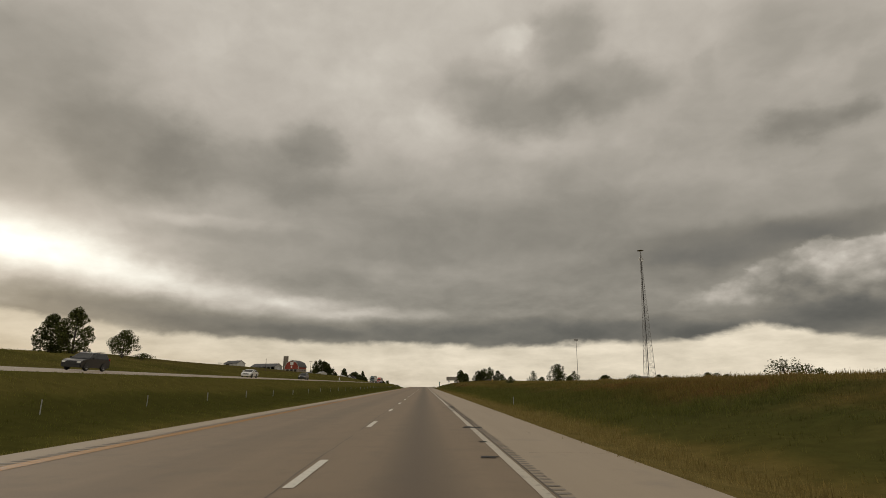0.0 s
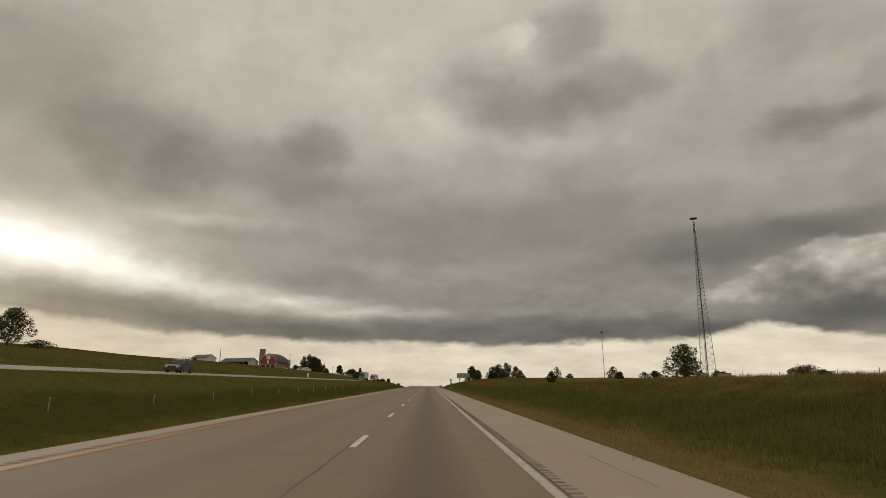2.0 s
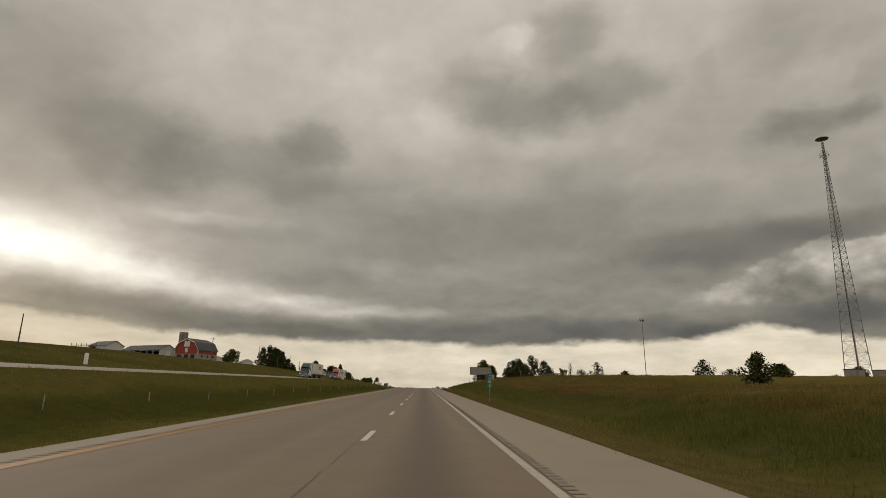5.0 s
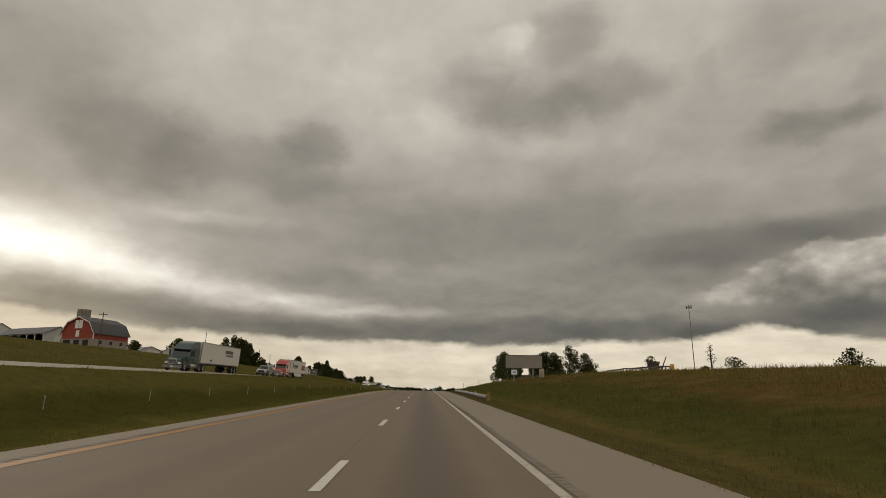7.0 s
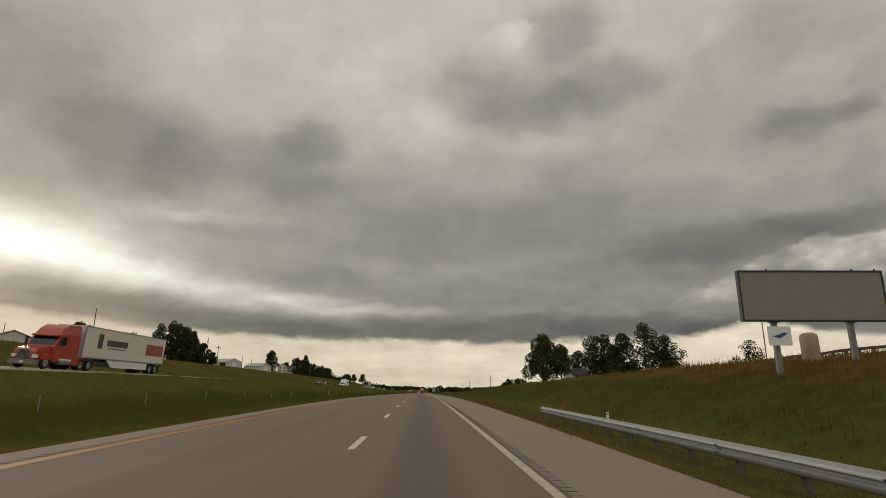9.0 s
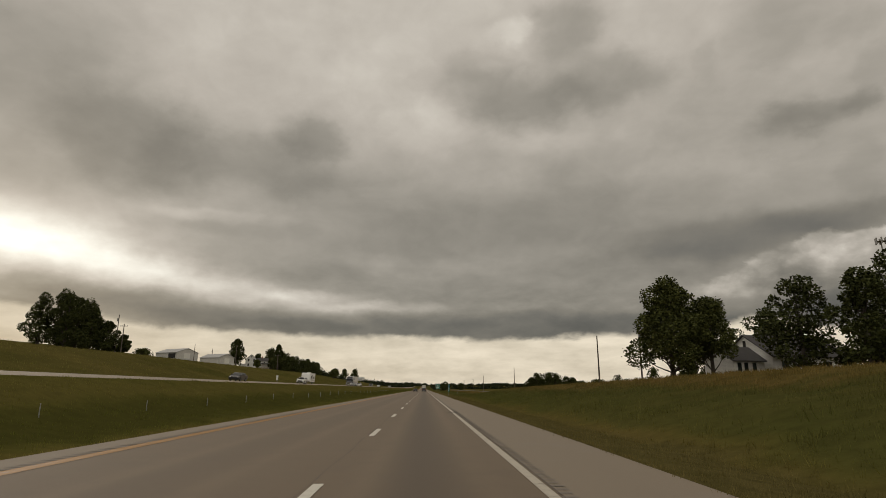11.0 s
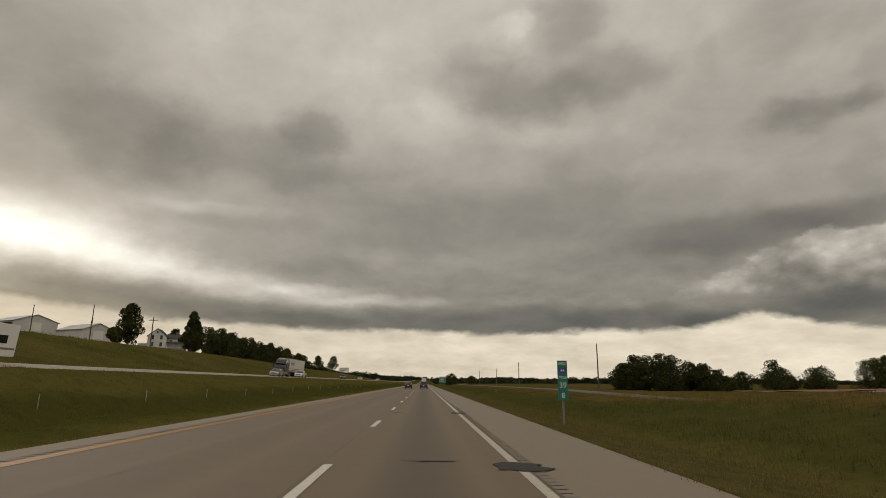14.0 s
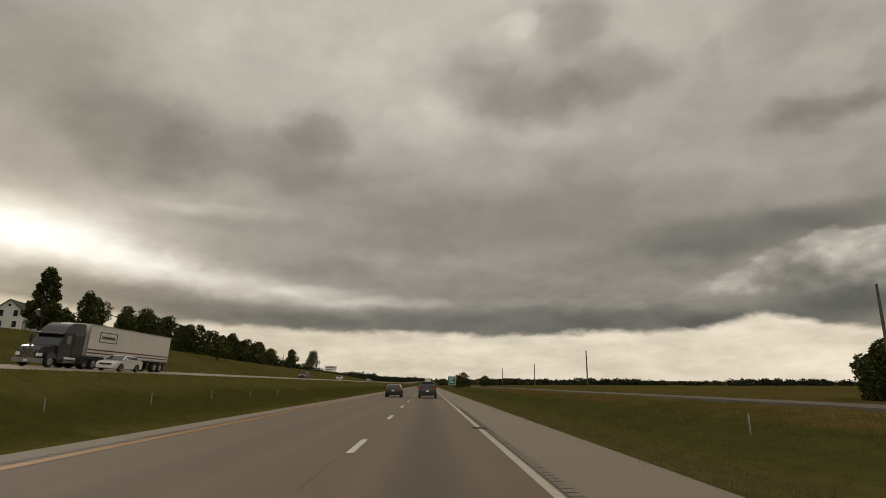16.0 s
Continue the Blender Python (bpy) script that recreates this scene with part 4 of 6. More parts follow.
# ---------------------------------------------------------------- poles, mast and tower
def power_pole(x, y, height, label, arm=False, drum=False, lean=0.0, group="power poles"):
    top = thing("power_pole", pose(x, y, gz(x, y) - 0.2, 0, lean), label, "utility pole", group)
    part("pole", Geo().tube((0, 0, 0), (0, 0, height + 0.2), 0.17, 0.11, 10), POLE_WOOD, top)
    if arm:
        part("crossarm", Geo().box(-1.1, 1.1, -.14, -.04, height - 0.55, height - 0.4), POLE_WOOD, top)
        for dx in (-1.0, -0.45, 0.45, 1.0):
            part("insulator", Geo().tube((dx, -.09, height - 0.4), (dx, -.09, height - 0.22), .05, .035, 8), STEEL, top)
    else:
        part("insulator", Geo().tube((0, 0, height + 0.2), (0, 0, height + 0.42), .06, .04, 8), STEEL, top)
    if drum:
        part("transformer", Geo().tube((0.0, -.4, height - 1.9), (0.0, -.4, height - 1.0), .27, .27, 12), DULL_STEEL, top, "grey transformer drum")
    return top


plain_pole = "tall slim wooden pole standing in the grass"
wired_pole = "wooden utility pole with a crossarm and insulators"
drum_pole = "wooden utility pole carrying a grey transformer"
for x, y, h, arm, drum, lab in [(-90.5, 325, 7.2, 0, 0, plain_pole), (-85, 425, 9.5, 1, 0, wired_pole), (-92, 514, 12.5, 0, 0, plain_pole),
                                (-82, 516, 7.5, 1, 0, wired_pole), (-88, 600, 8.5, 1, 0, wired_pole), (-99, 617, 12.0, 0, 1, drum_pole),
                                (-115, 719, 8.5, 0, 0, plain_pole), (-90, 706, 9.5, 0, 0, plain_pole), (-121, 759, 8.5, 0, 1, drum_pole),
                                (35.1, 547, 9.6, 0, 0, plain_pole), (39.9, 537, 10.4, 0, 1, drum_pole), (39.0, 678.6, 10.2, 0, 0, plain_pole),
                                (32.8, 748, 8.3, 0, 0, plain_pole), (31.5, 799, 7.5, 0, 0, plain_pole), (30, 860, 8, 0, 0, plain_pole),
                                (-150, 560, 8, 0, 0, plain_pole), (-66, 690, 7, 1, 0, wired_pole), (-84, 960, 8, 0, 0, plain_pole)]:
    power_pole(x, y, h, lab, arm, drum)


def lattice_tower(x, y, height):
    """Three tapering legs, laced with diagonal braces, with aerials at the top."""
    top = thing("lattice_tower", pose(x, y, gz(x, y) - 0.2, 0, 1.4, 25), "tall slender steel lattice tower with aerials at its top", "radio tower")
    wide = lambda z: 0.35 + 4.6 * (1 - z / height) ** 1.15
    ring = [radians(a) for a in (90, 210, 330)]
    at = lambda i, z: Vector((wide(z) * math.cos(ring[i % 3]), wide(z) * math.sin(ring[i % 3]), z))
    steps = [0]
    while steps[-1] < height - 3:
        steps.append(steps[-1] + max(1.6, wide(steps[-1]) * 0.95))
    steps[-1] = height - 2
    for i in range(3):
        leg = Geo()
        for a, b in zip(steps, steps[1:]):
            leg.tube(at(i, a), at(i, b), 0.16 - 0.08 * a / height, 0.16 - 0.08 * b / height, 5, False)
        part("leg", leg, DULL_STEEL, top)
        brace = Geo()
        for a, b in zip(steps, steps[1:]):
            brace.tube(at(i, a), at(i + 1, b), 0.055, 0.055, 4, False)
            brace.tube(at(i + 1, a), at(i, b), 0.055, 0.055, 4, False)
            brace.tube(at(i, b), at(i + 1, b), 0.05, 0.05, 4, False)
        part("bracing", brace, DULL_STEEL, top)
    part("cable_run", Geo().box(-.28, .28, -.1, .1, 0.3, height - 4), BLACK, top, "dark bundle of cables")
    part("platform", Geo().lathe([(0.2, height - 0.9), (2.4, height - 0.6), (2.4, height - 0.4), (0.2, height - 0.3)], 12), DULL_STEEL, top)
    part("lightning_rod", Geo().tube((0, 0, height - 2), (0, 0, height + 1.5), .06, .03, 6), DULL_STEEL, top)
    for i in range(6):
        a = i * math.pi / 3
        z = height - 9 + (i % 2) * 0.6
        part("aerial", Geo().box(1.5 * math.cos(a) - .16, 1.5 * math.cos(a) + .16, 1.5 * math.sin(a) - .16, 1.5 * math.sin(a) + .16, z, z + 2.4), WHITE, top,
             "pale panel aerial")
    part("bracket", Geo().box(-1.5, 1.5, -.06, .06, height - 8, height - 7.8).box(-.06, .06, -1.5, 1.5, height - 7.8, height - 7.6), DULL_STEEL, top)
    for z, r in ((height - 17, 1.6), (height - 20, 1.4)):
        part("side_aerial", Geo().tube((0, 0, z), (r, .3, z + .2), .06, .06, 6).tube((r, .3, z - .6), (r, .3, z + 1.2), .05, .05, 6), DULL_STEEL, top)
    return top


lattice_tower(161.5, 402, 97)
for x, y, a in ((155, 396, 5.5), (171, 402, 6.5)):
    hut = thing("equipment_hut", pose(x, y, gz(x, y) - 0.1), "low dark equipment hut at the tower's foot", "hut", "tower huts")
    part("wall", Geo().box(-a / 2, a / 2, -1.5, 1.5, 0, 2.5), STONE, hut, bevel=0.03)
    part("roof", Geo().box(-a / 2 - .2, a / 2 + .2, -1.7, 1.7, 2.5, 2.75), DARK_ROOF, hut)
    part("door", Geo().box(-.45, .45, -1.56, -1.5, 0, 2.05), DULL_STEEL, hut)


def slim_mast(x, y, height):
    top = thing("radio_mast", pose(x, y, gz(x, y) - 0.2), "slim grey monopole mast with aerials at its top", "radio mast")
    part("pole", Geo().tube((0, 0, 0), (0, 0, height), 0.32, 0.2, 10), DULL_STEEL, top)
    part("platform", Geo().lathe([(0.2, height - 1.2), (1.6, height - 1.0), (1.6, height - 0.8), (0.2, height - 0.6)], 10), DULL_STEEL, top)
    for i in range(6):
        a = i * math.pi / 3
        part("aerial", Geo().box(1.7 * math.cos(a) - .2, 1.7 * math.cos(a) + .2, 1.7 * math.sin(a) - .2, 1.7 * math.sin(a) + .2, height - 1.9, height + 0.5), DULL_STEEL, top)
    return top


slim_mast(173, 632, 57)


# ---------------------------------------------------------------- guardrails, markers and signs
def w_beam(x, zc):
    """Section of a corrugated rail, facing the road."""
    shape = [(0, -.155), (-.05, -.13), (-.08, -.08), (-.08, -.05), (-.02, -.012), (-.02, .012), (-.08, .05), (-.08, .08), (-.05, .13), (0, .155)]
    return [(x + a, zc + b) for a, b in shape]


def guardrail(x, y0, y1, label, mat, zero, post_mat, post_wide=0.15, height=0.72, gap=1.9):
    top = thing("guardrail", pose(0, 0, 0), label, "guardrail")
    n = max(2, int((y1 - y0) / 3.8))
    ys = np.linspace(y0, y1, n + 1)
    shape = w_beam(0, 0)
    back = [(a + .006, b) for a, b in shape[::-1]]
    ring = shape + back
    for a, b in zip(ys, ys[1:]):
        verts, faces = [], []
        m = len(ring)
        for yy in (a - 0.12, b):
            z = zero(x, yy) + height - 0.155
            verts += [(x + p, yy, z + q) for p, q in ring]
        faces = [(i, (i + 1) % m, (i + 1) % m + m, i + m) for i in range(m)] + [tuple(range(m)), tuple(range(2 * m - 1, m - 1, -1))]
        part("rail_panel", Geo().add(verts, faces), mat, top)
    for yy in np.arange(y0 + 0.3, y1, gap):
        z = zero(x, yy)
        part("post", Geo().box(x + .16, x + .16 + post_wide, yy - post_wide / 2, yy + post_wide / 2, z - 0.5, z + height - .06), post_mat, top)
        part("block", Geo().box(x + .005, x + .16, yy - .07, yy + .07, z + height - .34, z + height - .08), post_mat, top)
    return top


RAIL = plain("weathered_rail_steel", (0.30, 0.29, 0.285), 0.5, 0.35, vary=0.18, scale=2)
RUST = plain("rusty_rail_steel", (0.11, 0.085, 0.07), 0.8, 0.2, vary=0.35, scale=2)
road_zero = lambda x, y: float(road_z(y)) - 0.32
# posts in dark pole wood: its colour paints the shade under the rail
guardrail(5.75, 330, 383, "galvanised steel guardrail beside the outer shoulder", RAIL, road_zero, POLE_WOOD, 0.12)
guardrail(45.5, 380, 462, "dark weathered guardrail on top of the grassy bank", RUST, gz, POLE_WOOD, 0.2, 0.95)

YELLOW = plain("yellow_sheeting", (0.55, 0.30, 0.03), 0.5)
GREEN_SIGN = plain("green_sign_sheeting", (0.010, 0.16, 0.11), 0.45)
BLUE_SIGN = plain("blue_sign_sheeting", (0.02, 0.06, 0.25), 0.45)


def hazard_marker(x, y):
    z = road_zero(x, y)
    top = thing("hazard_marker", pose(x, y, z), "yellow and black diagonally striped marker at the guardrail's end", "road sign")
    part("post", Geo().box(-.03, .03, .02, .06, -.4, 1.0), DULL_STEEL, top)
    part("panel", Geo().box(-.17, .17, -.01, .015, .28, .98), YELLOW, top)
    for i in range(6):
        z0 = .16 + i * .16
        pts = [(-.17, z0 - .02), (.17, z0 + .22), (.17, z0 + .30), (-.17, z0 + .06)]
        pts = [(a, min(.98, max(.28, b))) for a, b in pts]
        part("stripe", Geo().prism_y(pts, -.016, -.011), BLACK, top)
    return top


hazard_marker(5.85, 329.3)


def delineator(x, y, z, tall, wide, label, group, mat=WHITE):
    top = thing("delineator_post", pose(x, y, z), label, "delineator", group)
    part("post", Geo().box(-wide * .5, wide * .5, -.012, .012, 0, tall, 0.004), mat, top)
    part("reflector", Geo().box(-wide * .36, wide * .36, -.017, -.013, tall * .72, tall * .94), STEEL, top)
    return top


for y in (344, 358, 374):
    delineator(5.98, y, road_zero(0, y) + 0.55, 0.34, 0.085, "white plastic delineator on the guardrail", "guardrail delineators")
for i in range(72):
    y = 6.76 + i * 9.87
    delineator(-17.2, y, gz(-17.2, y) - 0.1, 0.75, 0.045, "thin pale marker post in the median grass", "median marker posts", STEEL)
for x, y in ((9.5, 60), (13, 655)):
    delineator(x, y, gz(x, y) - 0.1, 0.9, 0.06, "thin pale marker post in the verge grass", "verge marker posts", STEEL)


def panel_sign(name, x, y, z, w, h, face, label, legs, leg_h, rim=0.0, yaw=0.0, ink=()):
    """A flat sign on posts; ink: bars (x0, x1, z0, z1, material) on its face, from its lower middle."""
    top = thing(name, pose(x, y, z, 0, 0, yaw), label, "road sign")
    part("panel", Geo().box(-w / 2, w / 2, -.03, .0, leg_h, leg_h + h), face, top, bevel=0.008)
    if rim:
        g = Geo()
        for a in ((-w / 2, w / 2, leg_h, leg_h + rim), (-w / 2, w / 2, leg_h + h - rim, leg_h + h), (-w / 2, -w / 2 + rim, leg_h + rim, leg_h + h - rim),
                  (w / 2 - rim, w / 2, leg_h + rim, leg_h + h - rim)):
            g.box(a[0], a[1], -.037, -.032, a[2], a[3])
        part("border", g, WHITE, top)
    for lx in legs:
        part("post", Geo().box(lx - .05, lx + .05, .005, .1, -.4, leg_h + h * 0.9), DULL_STEEL, top)
    for x0, x1, z0, z1, mat in ink:
        part("marking", Geo().box(x0, x1, -.036, -.032, leg_h + z0, leg_h + z1), mat, top)
    return top


def words(text, size, m, mat, parent, name="lettering"):
    cu = bpy.data.curves.new(name, "FONT")
    cu.body, cu.size, cu.align_x, cu.align_y, cu.extrude = text, size, "CENTER", "CENTER", 0.002
    tmp = bpy.data.objects.new(name, cu)
    scene.collection.objects.link(tmp)
    dg = bpy.context.evaluated_depsgraph_get()
    me = bpy.data.meshes.new_from_object(tmp.evaluated_get(dg))
    bpy.data.objects.remove(tmp)
    me.materials.clear()
    me.materials.append(mat)
    ob = new(name, me)
    ob.parent = parent
    ob.matrix_local = m
    return ob


def mile_sign(x, y, mile, tenth, foot):
    z = gz(x, y)
    top = thing("mile_marker", pose(x, y, z - 0.1), "tall narrow green mile marker with white lettering", "road sign")
    low = float(road_z(y)) + foot - z + 0.1
    part("post", Geo().box(-.04, .04, .01, .07, -.4, low + 1.5), DULL_STEEL, top)
    part("panel", Geo().box(-.22, .22, -.012, .008, low + .42, low + 1.72), GREEN_SIGN, top)
    part("panel", Geo().box(-.22, .22, -.012, .008, low, low + .40), GREEN_SIGN, top)
    part("shield", Geo().prism_y([(-.17, low + 1.42), (-.19, low + 1.28), (0, low + 1.10), (.19, low + 1.28), (.17, low + 1.42), (0, low + 1.39)], -.018, -.013), BLUE_SIGN, top,
         "blue route shield")
    for text, size, zz in (("WEST", .17, 1.58), ("44", .19, 1.28), ("MILE", .18, .98), (mile, .34, .64), (tenth, .32, .2)):
        words(text, size, pose(0, -.021, low + zz, 90), WHITE, top)
    return top


mile_sign(6.2, 578, "39", "8", 0.75)
mile_sign(7.1, 259.3, "40", ".0", 1.05)
panel_sign("guide_sign", 11.4, 905, gz(11.4, 905), 3.6, 3.9, GREEN_SIGN, "green guide sign with white border far ahead", (-1.2, 1.2), 1.8, 0.08,
           ink=[(-1.3, 1.2, 2.9, 3.3, WHITE), (-1.3, 0.6, 2.0, 2.4, WHITE), (-1.3, 1.0, 1.0, 1.4, WHITE)])
panel_sign("roadside_board", -62, 992, gz(-62, 992), 7.5, 3, WHITE, "white roadside board on posts far off", (-2.5, 0, 2.5), 1.6, 0,
           ink=[(-3, 2.5, 1.8, 2.3, DULL_STEEL), (-3, 1.0, .7, 1.1, DULL_STEEL)])
for x, y in ((-39.2, 264), (-39.4, 588)):
    panel_sign("marker_sign", x, y, gz(x, y), 0.5, 1.3, WHITE, "pale upright marker sign beside the far carriageway", (0,), 0.6)


def message_board(x0, y0, x1, y1, low, high):
    """A wide framed display on two posts, with a small sign and a rounded locker below."""
    mx, my = (x0 + x1) / 2, (y0 + y1) / 2
    w = math.hypot(x1 - x0, y1 - y0)
    base = gz(mx, my)
    zr = float(road_z(my)) - base
    lo, hi = low + zr, high + zr
    top = thing("message_board", pose(mx, my, base, 0, 0, math.degrees(math.atan2(y1 - y0, x1 - x0))),
                "wide blank grey-brown display board in a black frame on two posts", "billboard")
    part("screen", Geo().box(-w / 2 + .07, w / 2 - .07, -.14, .1, lo + .07, hi - .07), SCREEN, top, "blank grey-brown display screen")
    for a in ((-w / 2, w / 2, lo, lo + .08), (-w / 2, w / 2, hi - .08, hi), (-w / 2, -w / 2 + .08, lo + .08, hi - .08), (w / 2 - .08, w / 2, lo + .08, hi - .08)):
        part("frame", Geo().box(a[0], a[1], -.17, .08, a[2], a[3]), BLACK, top, "black frame bar")
    part("casing", Geo().box(-w / 2 + .08, w / 2 - .08, .1, .22, lo + .1, hi - .1), BLACK, top)
    for px in (-1.90, 1.70):
        part("post", Geo().box(px - .11, px + .11, 0.0, .22, -1.0, lo), DULL_STEEL, top, bevel=0.01)
        part("flange", Geo().box(px - .2, px + .2, -.05, .27, lo - .04, lo), DULL_STEEL, top)
    for px in (-1.9, 2.2, 3.3):
        part("lamp", Geo().tube((px, .1, hi), (px, .1, hi + .14), .05, .03, 8), BLACK, top)
    plate = part("small_sign", Geo().box(-2.38, -1.3, -.16, -.12, lo - 1.12, lo - .24), WHITE, top, "small white sign with a blue mark")
    part("mark", Geo().add([(-2.2, -.165, lo - .70), (-1.85, -.165, lo - .80), (-1.45, -.165, lo - .56), (-1.65, -.165, lo - .52), (-1.9, -.165, lo - .62)],
                           [(0, 1, 2, 3, 4)]), BLUE_SIGN, plate)
    return top


def screen_build(t, b, co):
    col = t.mix(t.noise(co, 0.9, 4.0), (0.21, 0.18, 0.145), (0.27, 0.235, 0.19))
    t.put(b.inputs["Base Color"], col)
    b.inputs["Roughness"].default_value = 0.75


SCREEN = material("blank_display", screen_build)
message_board(15.0, 381.1, 21.9, 380.8, 4.34, 6.78)
locker = thing("locker", pose(23.3, 388.4, gz(23.3, 388.4)), "pale rounded upright tank beside the display board", "tank")
part("tank_body", Geo().lathe([(0, 0), (.46, 0), (.50, .1), (.50, 1.45), (.44, 1.62), (.28, 1.72), (0, 1.75)], 16),
     plain("pale_tank_paint", (0.33, 0.265, 0.19), 0.7, vary=0.35, scale=1.5), locker)
part("tank_foot", Geo().lathe([(0, -.3), (.75, -.3), (.75, .02), (0, .02)], 12), STONE, locker)

snag = thing("broken_stump", pose(50, 398, gz(50, 398) - 0.2), "dark splintered tree stump with splayed limbs on the bank", "tree stump")
part("stump", Geo().tube((0, 0, 0), (0, 0, 1.0), .7, .75, 9), BARK, snag)
for a, h, r in ((-1.1, 3.0, .42), (-.45, 2.7, .45), (.3, 2.6, .45), (.9, 2.4, .35)):
    part("splinter", Geo().tube((a * .5, 0, .6), (a * 1.25, 0, h), r, r * .75, 7), BARK, snag)
part("leaning_plank", Geo().tube((1.4, 0, .2), (3.0, .2, 3.6), .16, .10, 6), POLE_WOOD, snag)
fence_end = thing("rail_end_marker", pose(45.6, 379, gz(45.6, 379)), "yellow marker block at the end of the bank guardrail", "marker")
part("block", Geo().box(-.35, .35, -.12, .12, 0, 1.25, 0.03), YELLOW, fence_end)


# ---------------------------------------------------------------- farm buildings
def gable_house(name, x, y, yaw, w, l, eave, ridge, wall, roof, label, over=0.4, category="building", group="", open_front=False, sink=0.6, z=None):
    """A long building along its local y with gables at both ends. w across, l along."""
    base = (gz(x, y) if z is None else z) - sink
    top = thing(name, pose(x, y, base, 0, 0, yaw), label, category, group)
    e, r = eave + sink, ridge + sink
    t = 0.18
    for sy in (-1, 1):
        y0 = sy * l / 2
        part("gable_wall", Geo().prism_y([(-w / 2, 0), (w / 2, 0), (w / 2, e), (0, r), (-w / 2, e)], y0 - t * sy, y0), wall, top)
    for sx in (-1, 1):
        if open_front and sx == open_front:
            continue
        part("side_wall", Geo().box(sx * w / 2 - (t if sx > 0 else 0), sx * w / 2 + (0 if sx > 0 else t), -l / 2 + t, l / 2 - t, 0, e), wall, top)
    k = (r - e) / (w / 2)
    for sx in (-1, 1):
        a, b = sx * (w / 2 + over), 0.0
        za = e - k * over
        part("roof_slope", Geo().prism_y([(a, za + .03), (b, r + .03), (b, r + .17), (a, za + .17)], -l / 2 - over, l / 2 + over), roof, top)
    return top


def opening(parent, name, x0, x1, y, z0, z1, face, mat=PANE, trim=TRIM, rim=0.09, label=""):
    """A window or door on a wall that faces along local y (face -1 or 1) at y."""
    g = Geo().box(x0, x1, min(y, y + face * .03), max(y, y + face * .03), z0, z1)
    pane = part(name, g, mat, parent, label)
    f = Geo()
    for a in ((x0 - rim, x1 + rim, z0 - rim, z0), (x0 - rim, x1 + rim, z1, z1 + rim), (x0 - rim, x0, z0, z1), (x1, x1 + rim, z0, z1)):
        f.box(a[0], a[1], min(y, y + face * .05), max(y, y + face * .05), a[2], a[3])
    part("frame", f, trim, pane)
    return pane


def barn(x, y, yaw, z):
    """A red gambrel barn on a stone foot, gable towards the road's start."""
    w, l, sink = 11.6, 13.5, 1.0
    top = thing("barn", pose(x, y, z - sink, 0, 0, yaw), "big red wooden barn with a grey gambrel roof and white trim", "barn")
    foot, e, kx, kz, r = 2.2 + sink, 4.2 + sink, 4.0, 7.2 + sink, 8.9 + sink
    shape = [(-w / 2, foot), (w / 2, foot), (w / 2, e), (kx, kz), (0, r), (-kx, kz), (-w / 2, e)]
    part("foundation", Geo().box(-w / 2 - .1, w / 2 + .1, -l / 2 - .1, l / 2 + .1, 0, foot), STONE, top, "pale stone foundation wall")
    for sy in (-1, 1):
        part("gable_wall", Geo().prism_y(shape, sy * l / 2 - .2 * sy, sy * l / 2), RED_BOARD, top)
    for sx in (-1, 1):
        part("side_wall", Geo().box(min(sx * w / 2, sx * (w / 2 - .2)), max(sx * w / 2, sx * (w / 2 - .2)), -l / 2 + .2, l / 2 - .2, foot, e), RED_BOARD, top)
        part("lower_roof", Geo().prism_y([(sx * (w / 2 + .5), e - .55), (sx * kx, kz), (sx * kx, kz + .18), (sx * (w / 2 + .5), e - .35)], -l / 2 - .4, l / 2 + .4), GREY_ROOF, top)
        part("upper_roof", Geo().prism_y([(sx * kx, kz), (0, r), (0, r + .18), (sx * kx, kz + .18)], -l / 2 - .4, l / 2 + .4), GREY_ROOF, top)
        for a, b in (((sx * (w / 2 + .5), e - .55), (sx * kx, kz)), ((sx * kx, kz), (0, r))):
            part("barge_board", Geo().prism_y([(a[0], a[1] - .3), (b[0], b[1] - .3), (b[0], b[1] + .05), (a[0], a[1] + .05)], -l / 2 - .46, -l / 2 - .41), TRIM, top, "white barge board")
        part("corner_board", Geo().box(sx * w / 2 - .14, sx * w / 2 + .14, -l / 2 - .06, -l / 2 + .14, foot, e), TRIM, top)
    hay = part("hay_door", Geo().box(-1.35, 1.35, -l / 2 - .07, -l / 2 - .01, foot + 3.1, foot + 5.6), TRIM, top, "white hay door")
    part("batten", Geo().box(-.06, .06, -l / 2 - .1, -l / 2 - .07, foot + 3.1, foot + 5.6), DULL_STEEL, hay)
    opening(top, "window", -.55, .45, -l / 2 - .01, foot + .7, foot + 2.4, -1, TRIM, TRIM)
    # near-black slabs on the solid foundation paint the shade of open stalls
    for a, b in ((-4.6, -2.2), (-.9, 1.1), (2.4, 4.4)):
        part("stall_shade", Geo().box(a, b, -l / 2 - .16, -l / 2 - .11, sink + .2, foot - .3), DARK, top, "dark panel painted as the shade in a stall")
    # barn side windows: near-black slabs coloured as the shaded inside
    for i in range(3):
        yy = -4 + i * 4
        part("side_window", Geo().box(w / 2 + .11, w / 2 + .15, yy - .5, yy + .5, sink + .8, foot - .4), DARK, top)
    return top


barn(-102.5, 453.5, -15, gz(-102, 446))
silo = thing("silo", pose(-113, 463, gz(-113, 463) - 0.5), "tall round weathered concrete silo without a roof", "silo")
part("drum", Geo().lathe([(0, 0), (1.95, 0), (1.95, 12.9), (1.8, 12.9), (1.8, 12.4), (0, 12.4)], 22), SILO, silo)
